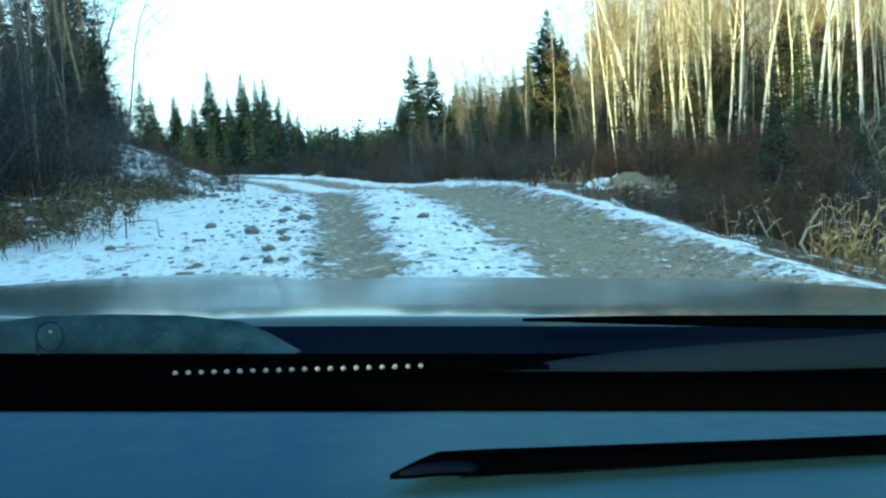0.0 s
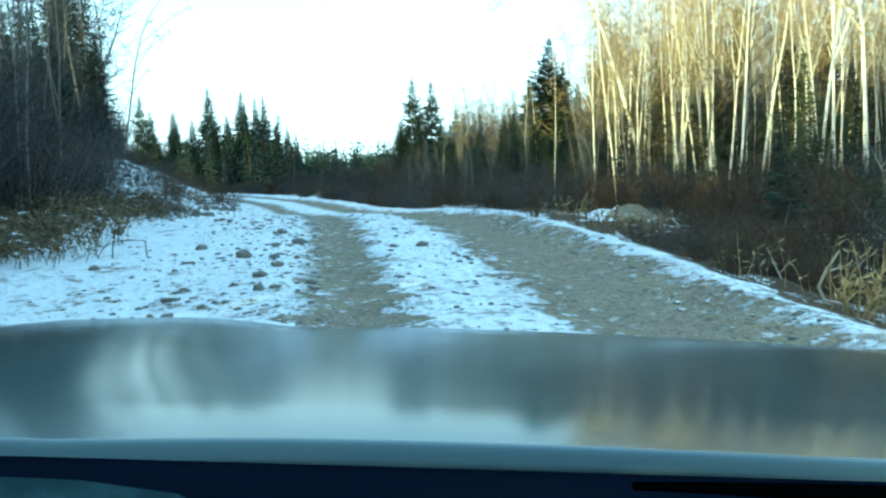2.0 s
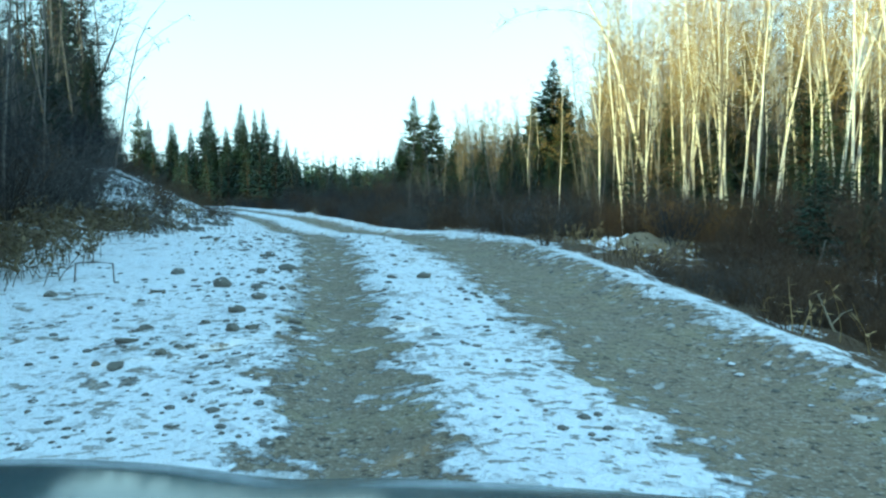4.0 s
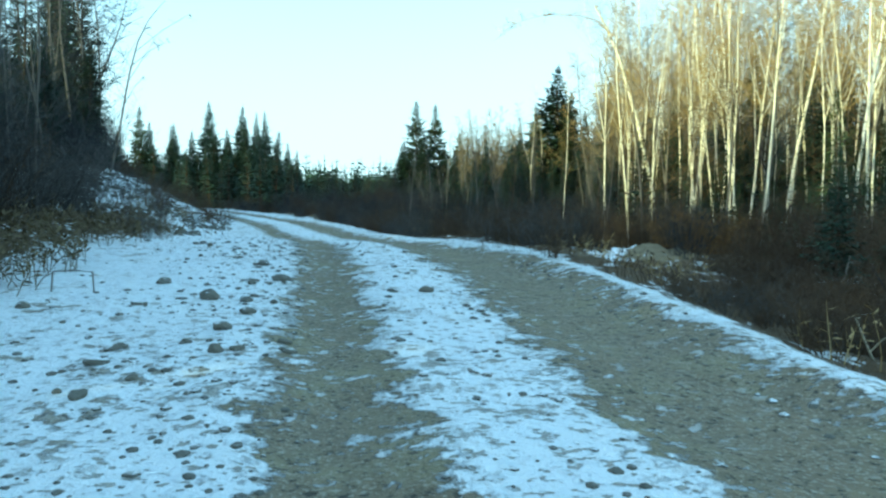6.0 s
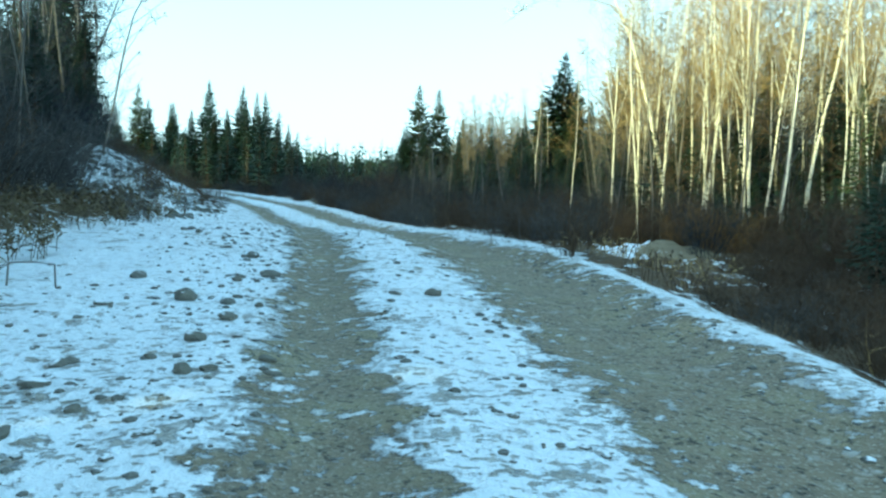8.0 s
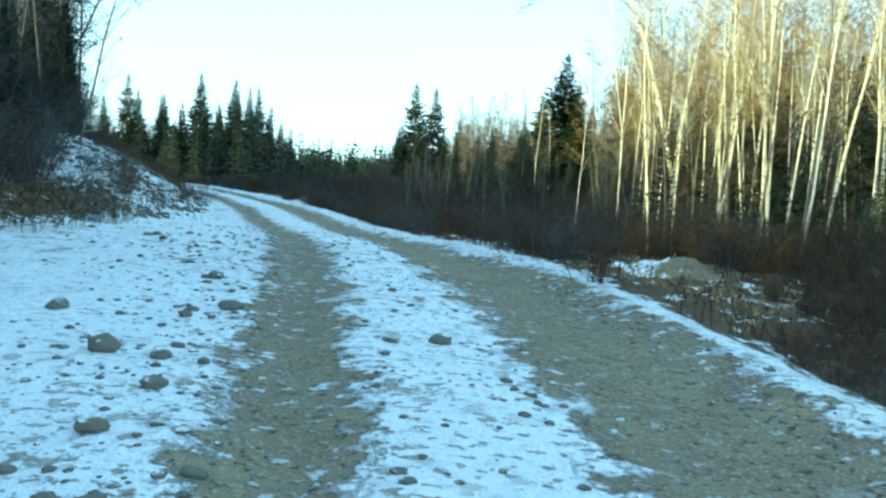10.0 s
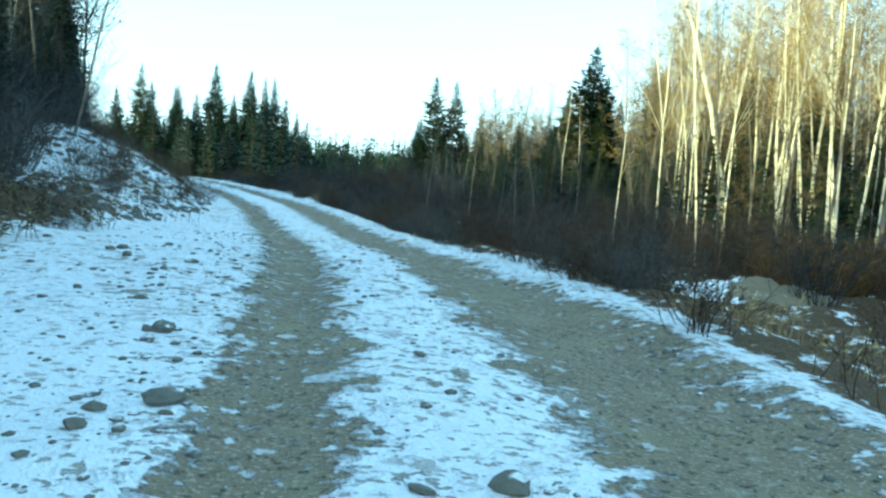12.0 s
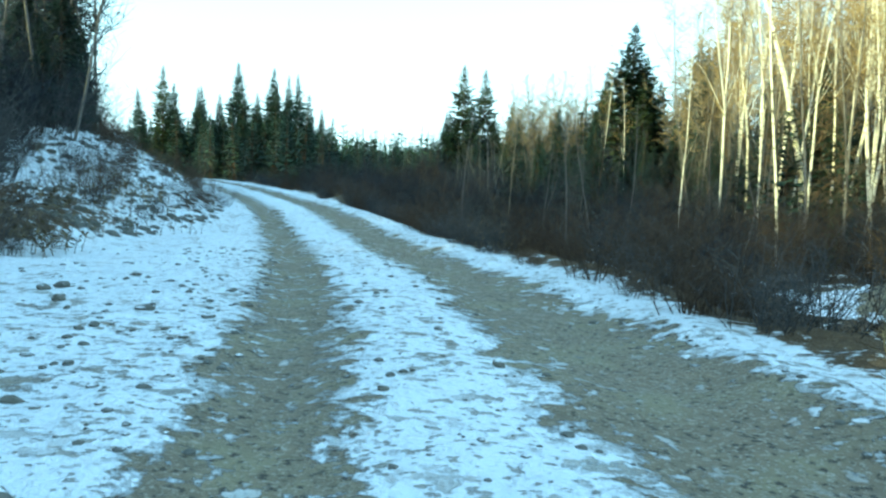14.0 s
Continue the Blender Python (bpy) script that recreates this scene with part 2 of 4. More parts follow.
def value_noise(x, y, cell, seed):
    """Smooth random heights, -1 to 1, with bumps of about cell metres."""
    if seed not in TABLES:
        TABLES[seed] = np.random.RandomState(seed).uniform(-1, 1, (256, 256))
    table = TABLES[seed]
    gx, gy = np.asarray(x) / cell, np.asarray(y) / cell
    ix, iy = np.floor(gx).astype(int), np.floor(gy).astype(int)
    fx, fy = gx - ix, gy - iy
    fx, fy = fx * fx * (3 - 2 * fx), fy * fy * (3 - 2 * fy)
    a, b = table[ix % 256, iy % 256], table[(ix + 1) % 256, iy % 256]
    c, d = table[ix % 256, (iy + 1) % 256], table[(ix + 1) % 256, (iy + 1) % 256]
    return (a * (1 - fx) + b * fx) * (1 - fy) + (c * (1 - fx) + d * fx) * fy


def step(lo, hi, v):
    u = np.clip((np.asarray(v, float) - lo) / (hi - lo), 0, 1)
    return u * u * (3 - 2 * u)


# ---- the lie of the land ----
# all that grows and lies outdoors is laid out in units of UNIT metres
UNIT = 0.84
ROAD_Y = (-40, -10, 0, 6.4, 9, 12, 17, 21, 26, 32, 38, 46, 54, 62, 75, 100, 300)
ROAD_X = (3.5, 2.0, 1.0, 0.3, -0.15, -0.55, -1.5, -2.5, -4.0, -5.9, -8.2, -11.6, -15.2, -19.2, -27, -46, -200)


def smooth_interp(y, ys, xs):
    return sum(np.interp(np.asarray(y, float) + o, ys, xs) for o in (-2, -1, 0, 1, 2)) / 5


def road_x(y):
    return smooth_interp(y, ROAD_Y, ROAD_X)


def road_z(y):
    return smooth_interp(y, (-60, -20, 0, 6, 11.5, 15, 18, 21, 24, 27, 30, 36, 60, 100, 250, 3000), (-3.0, -1.2, 0, 0.42, 0.80, 0.89, 0.93, 0.88, 0.80, 0.84, 0.96, 1.18, 1.8, 2.6, 5, 5))


def toe_x(y):
    """Where the open snow ends at the foot of the bank."""
    return smooth_interp(y, (-40, 0, 8, 11, 15, 20, 24, 27, 33, 40, 60, 300), (-4.5, -4.6, -4.9, -5.3, -6.0, -6.5, -6.9, -6.6, -8.2, -11.0, -20.8, -203))


def right_rut(y):
    """The middle of the wide bare rut, off the road's line, and half its width."""
    return np.interp(y, (6, 14, 17, 22, 40), (1.27, 1.27, 1.06, 1.1, 1.1)), np.interp(y, (6, 14, 17, 22, 40), (0.68, 0.68, 0.54, 0.5, 0.4))


def land(x, y):
    x, y = np.asarray(x, float), np.asarray(y, float)
    d = x - road_x(y)
    z = road_z(y)
    out = toe_x(y) - x
    bank = np.interp(y, (10, 20, 26, 33, 45, 60, 90, 140), (0.4, 0.55, 0.95, 1.85, 2.3, 2.2, 1.7, 1.0))
    wide = np.interp(y, (10, 27, 45, 60), (9.0, 8.5, 5.5, 4.5))
    z = z + bank * step(0, 1, out / wide) + 0.3 * step(0, 2.0, out)
    z = z - 0.55 * step(2.5, 4.6, d) + 0.5 * step(9, 40, d)
    # ruts, and low ridges of pushed snow and stones beside them
    near = 1 - step(60, 90, y)
    mid, half = right_rut(y)
    z = z - near * 0.07 * np.exp(-((d + 1.03) / 0.35) ** 2) - near * 0.08 * np.exp(-((d - mid) / (half + 0.1)) ** 2)
    z = z + near * 0.06 * np.exp(-((d - 2.1) / 0.25) ** 2)
    rough = 0.05 * value_noise(x, y, 1.3, 3) + 0.034 * value_noise(x, y, 0.45, 4) + 0.016 * value_noise(x, y, 0.22, 9)
    wild = np.maximum(step(0, 1.5, out), step(2.2, 3.2, d))
    z = z + rough * (0.6 + 1.6 * wild) + wild * (0.22 * value_noise(x, y, 3.1, 5) + 0.3 * value_noise(x, y, 11, 6))
    return z


def ground_z(x, y):
    return float(land(np.array([x]), np.array([y]))[0])


def axis(parts):
    vals = []
    for lo, hi, s in parts:
        vals += list(np.arange(lo, hi, s))
    return np.array(vals + [parts[-1][1]])


def make_ground():
    xs = axis([(-3000, -400, 260), (-400, -100, 30), (-100, -30, 4), (-30, -12, 0.6), (-12, -7, 0.2), (-7, 4, 0.09), (4, 8, 0.2), (8, 30, 0.7), (30, 100, 5), (100, 400, 30), (400, 3000, 260)])
    ys = axis([(-3000, -200, 280), (-200, -20, 12), (-20, 2, 0.5), (2, 24, 0.09), (24, 42, 0.18), (42, 70, 0.4), (70, 130, 2), (130, 400, 18), (400, 3000, 260)])
    X, Y = np.meshgrid(xs, ys)
    Z = land(X, Y)
    nx, ny = len(xs), len(ys)
    verts = np.stack([X.ravel(), Y.ravel(), Z.ravel()], 1)
    i = np.arange(nx * ny).reshape(ny, nx)
    quads = np.stack([i[:-1, :-1].ravel(), i[:-1, 1:].ravel(), i[1:, 1:].ravel(), i[1:, :-1].ravel()], 1)
    me = bpy.data.meshes.new("ground")
    me.vertices.add(len(verts))
    me.vertices.foreach_set("co", verts.ravel())
    me.loops.add(quads.size)
    me.loops.foreach_set("vertex_index", quads.ravel())
    me.polygons.add(len(quads))
    me.polygons.foreach_set("loop_start", np.arange(0, quads.size, 4))
    me.polygons.foreach_set("use_smooth", np.ones(len(quads), bool))
    me.update(calc_edges=True)
    d = X - road_x(Y)
    mid, half = right_rut(Y)
    track = np.minimum(np.abs(d + 1.03) - 0.31, np.abs(d - mid) - half)
    out = toe_x(Y) - X
    bare_bank = 0.66 * step(20, 27, Y) * (1 - step(62, 80, Y))
    wild = np.maximum(step(-0.4, 1.6, out) * (1 - bare_bank), step(2.0, 3.1, d + 0.2 * (1 - step(6, 9, Y))))
    for name, vals in (("track", track), ("wild", wild)):
        me.attributes.new(name, "FLOAT", "POINT").data.foreach_set("value", vals.ravel().astype(np.float32))
    me.materials.append(GROUND)
    tagged(new("ground", me), "snowy stony forest track with two bare wheel ruts", "ground", kind="structure")


make_ground()


# ---- trees ----
def wander(rng, start, heading, length, n, bend, lift=0.0):
    p, d = Vector(start), Vector(heading).normalized()
    pts = [p.copy()]
    for _ in range(n):
        d = (d + Vector((rng.gauss(0, bend), rng.gauss(0, bend), rng.gauss(0, bend * 0.5) + lift))).normalized()
        p = p + d * (length / n)
        pts.append(p.copy())
    return pts


def along(pts, s):
    u = s * (len(pts) - 1)
    i = min(int(u), len(pts) - 2)
    return pts[i].lerp(pts[i + 1], u - i)


def bare_tree(name, seed, height, radius, trunk_mat, twig_mat, first=0.35, limbs=26, lean=0.05, fork=False, spread=0.32, twigs=7, fine=0.0065, pale=0):
    """A leafless tree: tapered trunk, limbs and fine twigs."""
    rng = random.Random(seed)
    tree = new(name)
    wood, crown = Build(), Build()
    lead = Vector((rng.gauss(0, lean), rng.gauss(0, lean), 1))
    trunk = wander(rng, (0, 0, -0.25), lead, height, 10, 0.035, 0.02)
    radii = [radius * (1.25 if i == 0 else 1.0) * (1 - 0.9 * (i / 10) ** 1.1) + 0.006 for i in range(11)]
    wood.tube(trunk, radii, 7)
    stems = [(trunk, radius, first)]
    if fork:
        s = rng.uniform(0.25, 0.5)
        a = rng.uniform(0, 6.28)
        arm = wander(rng, along(trunk, s), (0.35 * math.cos(a), 0.35 * math.sin(a), 1), height * (0.95 - s), 7, 0.05, 0.05)
        wood.tube(arm, [radius * 0.62 * (1 - 0.88 * i / 7) + 0.005 for i in range(8)], 6)
        stems.append((arm, radius * 0.6, 0.25))
    for line, r0, begin in stems:
        count = limbs if line is trunk else limbs // 2
        for k in range(count):
            s = begin + (0.98 - begin) * ((k + rng.random()) / count)
            a = rng.uniform(0, 6.28)
            up = rng.uniform(0.5, 1.3)
            length = height * spread * (1.1 - s) * rng.uniform(0.5, 1.1) + 0.35
            limb = wander(rng, along(line, s), (math.cos(a), math.sin(a), up), length, 3, 0.13, 0.04)
            r = max(0.006, r0 * 0.28 * (1.15 - s))
            if k < pale:
                up_limb = wander(rng, along(line, s), (0.5 * math.cos(a), 0.5 * math.sin(a), 1.3), length * 1.2, 3, 0.1, 0.06)
                wood.tube(up_limb, [r0 * 0.3, r0 * 0.24, r0 * 0.15, 0.005], 4)
            crown.tube(limb, [r, r * 0.75, r * 0.5, 0.003], 3)
            for j in range(twigs):
                u = rng.uniform(0.2, 1.0)
                b = rng.uniform(0, 6.28)
                tw = wander(rng, along(limb, u), (math.cos(b), math.sin(b), rng.uniform(-0.1, 1.2)), length * rng.uniform(0.25, 0.6), 1, 0.2)
                crown.tube(tw, [fine, fine * 0.35], 3)
    wood.object("trunk", trunk_mat, tree, smooth=True)
    crown.object("crown", twig_mat, tree)
    return tree


def spruce(name, seed, height, reach, needle_mat, gap=0.28, per=8, fronds=11, bare=0.06, thin=1.0, leaf=0.14):
    """A conifer: straight trunk and tiers of drooping branches set with needled shoots."""
    rng = random.Random(seed)
    tree = new(name)
    wood, crown = Build(), Build()
    trunk = wander(rng, (0, 0, -0.2), (rng.gauss(0, 0.01), rng.gauss(0, 0.01), 1), height + 0.2, 6, 0.006, 0.02)
    wood.tube(trunk, [height * 0.011 * (1 - 0.93 * i / 6) + 0.004 for i in range(7)], 6)
    z = height * bare
    while z < height * 0.985:
        s = z / height
        size = reach * (1 - s) ** 0.95 * rng.uniform(0.7, 1.12) + 0.05
        for k in range(per):
            if rng.random() > thin:
                continue
            a = 6.28 * (k + rng.random()) / per
            ln = size * rng.uniform(0.45, 1.2)
            droop = -0.35 + 0.75 * s + rng.gauss(0, 0.08)
            limb = wander(rng, along(trunk, s) + Vector((0, 0, rng.uniform(-0.1, 0.1))), (math.cos(a), math.sin(a), droop), ln, 3, 0.05, 0.06)
            if ln > 0.5:
                wood.tube([limb[0], limb[2]], [0.012 + 0.008 * ln, 0.006], 3)
            out = Vector((math.cos(a), math.sin(a), 0))
            side = Vector((-math.sin(a), math.cos(a), 0))
            n = max(4, int(fronds * (0.35 + ln / reach)))
            for j in range(n):
                u = (j + rng.random()) / n * 0.85 + 0.15
                hand = 1 if j % 2 else -1
                d = out * rng.uniform(0.4, 0.9) + side * hand * rng.uniform(0.35, 0.9) + Vector((0, 0, rng.uniform(-0.55, 0.12)))
                lw = (0.2 + 0.5 * ln * (1.1 - u)) * rng.uniform(0.7, 1.2)
                d = d.normalized() * min(lw, 0.75) * min(1.0, 0.3 + 1.6 * (1 - s))
                w = (d.cross(Vector((0, 0, 1))).normalized() + Vector((0, 0, rng.uniform(-0.6, 0.6)))).normalized()
                crown.blade(along(limb, u), d, leaf * rng.uniform(0.7, 1.3), w)
            crown.blade(limb[-2], (limb[-1] - limb[-2]) * 1.5, 0.1, side)
        z += gap * (1.1 - 0.55 * s) * rng.uniform(0.75, 1.2) * max(0.6, height / 12)
    tip = along(trunk, 1.0)
    for k in range(7):
        a = rng.uniform(0, 6.28)
        crown.blade(tip - Vector((0, 0, 0.1 + 0.09 * k)), Vector((math.cos(a) * 0.12, math.sin(a) * 0.12, 0.16)), 0.06, Vector((-math.sin(a), math.cos(a), 0)))
    wood.object("trunk", BROWN_BARK, tree, smooth=True)
    crown.object("crown", needle_mat, tree)
    return tree


def ragged_conifer(name, seed, height, reach, needle_mat, sparse=0.0, gap=0.26, leaf=0.10):
    """A conifer with a narrow feathery crown: whorls of boughs of uneven length, each set with many short shoots."""
    rng = random.Random(seed)
    tree = new(name)
    wood, crown = Build(), Build()
    trunk = wander(rng, (0, 0, -0.2), (rng.gauss(0, 0.012), rng.gauss(0, 0.012), 1), height + 0.2, 8, 0.008, 0.02)
    wood.tube(trunk, [height * 0.009 * (1 - 0.95 * i / 8) + 0.003 for i in range(9)], 6)
    z = height * 0.08
    while z < height * 0.99:
        s = z / height
        tier = reach * ((1 - s) ** 1.02) * rng.uniform(0.62, 1.15) + 0.05
        count = 8 if s < 0.75 else 6
        turn = rng.uniform(0, 6.28)
        for k in range(count):
            if rng.random() < sparse:
                continue
            a = turn + 6.28 * (k + rng.uniform(-0.3, 0.3)) / count
            ln = tier * rng.uniform(0.55, 1.15)
            out, side = Vector((math.cos(a), math.sin(a), 0)), Vector((-math.sin(a), math.cos(a), 0))
            limb = wander(rng, along(trunk, s), out + Vector((0, 0, -0.30 + 0.85 * s * s + rng.gauss(0, 0.1))), ln, 3, 0.06, 0.07)
            if ln > 0.4:
                wood.tube([limb[0], limb[2], limb[3]], [0.008 + 0.008 * ln, 0.008, 0.004], 3)
            n = max(4, int(6 + 9 * ln))
            for j in range(n):
                u = min(1.0, (j + rng.random()) / n * 0.9 + 0.12)
                d = out * rng.uniform(0.3, 1.0) + side * rng.uniform(0.25, 0.9) * (1 if j % 2 else -1) + Vector((0, 0, rng.uniform(-0.6, 0.2)))
                d = d.normalized() * (0.06 + 0.40 * min(1.0, ln) * (1.15 - u)) * rng.uniform(0.7, 1.3)
                w = (d.cross(Vector((0, 0, 1))).normalized() + Vector((0, 0, rng.uniform(-0.9, 0.9)))).normalized()
                crown.blade(along(limb, u), d, leaf * min(1.0, 0.3 + 0.8 * ln) * rng.uniform(0.7, 1.4), w)
            crown.blade(limb[-2], (limb[-1] - limb[-2]) * 1.4, leaf * min(0.8, 0.25 + 0.6 * ln), side)
        z += gap * (1.15 - 0.6 * s) * rng.uniform(0.75, 1.25)
    tip = along(trunk, 1.0)
    for k in range(9):
        a = rng.uniform(0, 6.28)
        crown.blade(tip - Vector((0, 0, 0.05 + 0.06 * k)), Vector((math.cos(a) * 0.07, math.sin(a) * 0.07, 0.15)), 0.05, Vector((-math.sin(a), math.cos(a), 0)))
    wood.object("trunk", BROWN_BARK, tree, smooth=True)
    crown.object("crown", needle_mat, tree)
    return tree


def shrub(name, seed, height, stems, mat, spread=0.5, twigs=6):
    """A leafless bush of many thin stems."""
    rng = random.Random(seed)
    bush = new(name)
    wood, fine = Build(), Build()
    for _ in range(stems):
        a, r = rng.uniform(0, 6.28), rng.uniform(0, spread)
        ln = height * rng.uniform(0.5, 1.1)
        line = wander(rng, (r * math.cos(a), r * math.sin(a), -0.1), (0.4 * math.cos(a) + rng.gauss(0, 0.2), 0.4 * math.sin(a) + rng.gauss(0, 0.2), 1.2), ln, 4, 0.13, 0.04)
        r0 = rng.uniform(0.006, 0.014)
        wood.tube(line, [r0, r0 * 0.85, r0 * 0.65, r0 * 0.45, 0.002], 3)
        for _ in range(twigs):
            b = rng.uniform(0, 6.28)
            tw = wander(rng, along(line, rng.uniform(0.15, 1)), (math.cos(b), math.sin(b), rng.uniform(0.1, 1.4)), ln * rng.uniform(0.12, 0.45), 1, 0.2)
            fine.tube(tw, [0.0065, 0.002], 3)
    tagged(wood.object("stem", mat, bush), kind="stuff")
    tagged(fine.object("twig", mat, bush), kind="stuff")
    return bush


rnd = random.Random(11)


def plant(models, x, y, scale=1.0, label="", category="", group="", turn=None, lean=0.0, sink=0.0, wide=1.0):
    src = models[rnd.randrange(len(models))]
    ang = rnd.uniform(0, 360) if turn is None else turn
    m = pose(x, y, ground_z(x, y) - sink, rnd.gauss(0, lean), rnd.gauss(0, lean), ang)
    ob = copy_thing(src, m)
    ob.scale = (scale * wide, scale * wide, scale)
    return tagged(ob, label, category, group)


def forget(models):
    """Takes the patterns themselves away once the copies stand."""
    for src in models:
        for o in (*src.children_recursive, src):
            bpy.data.objects.remove(o)


def join_copies(name, models, spots, label, category):
    """One mesh of many copies, for what stands too far or too thick to count. Spots: x, y, scale, width."""
    cos, loops, sizes, slots, mats, base = [], [], [], [], [], 0
    for x, y, s, w in spots:
        src = models[rnd.randrange(len(models))]
        m = np.array(pose(x, y, ground_z(x, y), rnd.gauss(0, 2), rnd.gauss(0, 2), rnd.uniform(0, 360)) @ Matrix.Diagonal((s * w, s * w, s, 1)))
        for o in src.children:
            me = o.data
            co = np.empty(len(me.vertices) * 3)
            me.vertices.foreach_get("co", co)
            vi, tot = np.empty(len(me.loops), np.int32), np.empty(len(me.polygons), np.int32)
            me.loops.foreach_get("vertex_index", vi)
            me.polygons.foreach_get("loop_total", tot)
            if me.materials[0] not in mats:
                mats.append(me.materials[0])
            cos.append(co.reshape(-1, 3) @ m[:3, :3].T + m[:3, 3])
            loops.append(vi + base)
            sizes.append(tot)
            slots.append(np.full(len(tot), mats.index(me.materials[0]), np.int32))
            base += len(me.vertices)
    co, vi, tot, slot = (np.concatenate(a) for a in (cos, loops, sizes, slots))
    me = bpy.data.meshes.new(name)
    me.vertices.add(len(co))
    me.vertices.foreach_set("co", co.ravel())
    me.loops.add(len(vi))
    me.loops.foreach_set("vertex_index", vi)
    me.polygons.add(len(tot))
    me.polygons.foreach_set("loop_start", np.concatenate([[0], np.cumsum(tot)[:-1]]).astype(np.int32))
    for mat in mats:
        me.materials.append(mat)
    me.polygons.foreach_set("material_index", slot)
    me.update(calc_edges=True)
    return tagged(new(name, me), label, category, kind="stuff")


# paler twigs for far trees; sunlight on their tops is put into the colour
TAN = twig_material("sunlit_tan_twigs", (0.16, 0.115, 0.06), (0.34, 0.26, 0.15))
birches = [bare_tree("birch_tree", 20 + i, 13.5, (0.036, 0.048, 0.06, 0.04, 0.066, 0.044, 0.054)[i], BIRCH, TWIG_GOLD, 0.34, 36, 0.025, i % 3 == 1, 0.24, 10, 0.0065, 3) for i in range(7)]
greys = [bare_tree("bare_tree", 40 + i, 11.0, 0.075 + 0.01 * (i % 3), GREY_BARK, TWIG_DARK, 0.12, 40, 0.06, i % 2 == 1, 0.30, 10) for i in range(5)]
thin_greys = [bare_tree("bare_tree", 45 + i, 9.0, 0.030 + 0.006 * i, GREY_BARK, TWIG_COOL, 0.1, 34, 0.05, i == 1, 0.22, 7) for i in range(4)]
browns = [bare_tree("bare_tree", 240 + i, 11.0, 0.045, GREY_BARK, TWIG_TAWNY, 0.14, 44, 0.05, i == 1, 0.22, 9, 0.0075) for i in range(3)]
pales = [shrub("leafless_shrub", 260, 2.4, 9, PALE_STALK, 0.2, 9)]
thin_birches = [bare_tree("birch_tree", 30 + i, 12.0, 0.028 + 0.006 * i, BIRCH, TWIG_GOLD, 0.4, 28, 0.03, False, 0.18, 7, 0.006, 2) for i in range(3)]
full_spruces = [ragged_conifer("spruce_tree", 65 + i, 12.0, 2.9, NEEDLE, 0.04, 0.22, 0.18) for i in range(3)]
full_firs = [ragged_conifer("fir_tree", 173 + i, 12.0, 2.9, NEEDLE_WARM, 0.1, 0.25, 0.18) for i in range(2)]
feathery = [ragged_conifer("spruce_tree", 182 + i, 12.0, 1.75, NEEDLE, 0.2, 0.36, 0.10) for i in range(3)]
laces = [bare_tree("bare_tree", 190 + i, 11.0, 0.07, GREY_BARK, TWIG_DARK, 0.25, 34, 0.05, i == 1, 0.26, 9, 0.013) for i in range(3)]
fine_spruces = [spruce("spruce_tree", 85 + i, 12.0, 2.6, NEEDLE, 0.34, 9, 24, leaf=0.10) for i in range(2)]
sparse_spruces = [spruce("spruce_tree", 120 + i, 12.0, 2.0, NEEDLE, 0.42, 8, 16, 0.12, 0.5, leaf=0.09) for i in range(3)]
dark_saplings = [ragged_conifer("young_spruce", 130 + i, 4.2, 1.25, NEEDLE, 0.08, 0.13, 0.06) for i in range(2)]
far_greys = [bare_tree("far_bare_tree", 50 + i, 11.0, 0.065, BROWN_BARK, TWIG_DARK, 0.1, 24, 0.06, False, 0.36, 8, 0.022) for i in range(4)]
far_tans = [bare_tree("far_bare_tree", 55 + i, 11.0, 0.06, GREY_BARK, TAN, 0.3, 26, 0.06, False, 0.26, 9, 0.016) for i in range(3)]
spruces = [spruce("spruce_tree", 60 + i, 12.0, 2.6 + 0.3 * i, NEEDLE, 0.36, 8, 11, leaf=0.2) for i in range(3)]
firs = [spruce("fir_tree", 70 + i, 12.0, 2.9, NEEDLE_WARM, 0.38, 8, 11, leaf=0.2) for i in range(2)]
far_spruces = [spruce("far_spruce", 76 + i, 12.0, 3.0, NEEDLE, 0.6, 7, 6, leaf=0.42) for i in range(3)]
frosted = [ragged_conifer("young_fir", 88, 4.2, 1.4, NEEDLE_FROST, 0.1, 0.15, 0.09)]
saplings = [ragged_conifer("young_spruce", 80 + i, 4.2, 1.15, NEEDLE_WARM, 0.12, 0.13, 0.06) for i in range(2)]
thickets = [shrub("leafless_shrub", 90 + i, 2.1, 30, TWIG_RED, 0.6, 12) for i in range(4)]
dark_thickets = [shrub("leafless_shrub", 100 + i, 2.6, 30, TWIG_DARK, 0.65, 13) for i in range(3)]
shade_thickets = [shrub("leafless_shrub", 140 + i, 2.2, 30, TWIG_SHADE_GREY, 0.6, 12) for i in range(3)]
oranges = [shrub("orange_bush", 110 + i, 1.5, 40, TWIG_ORANGE, 0.5, 12) for i in range(2)]

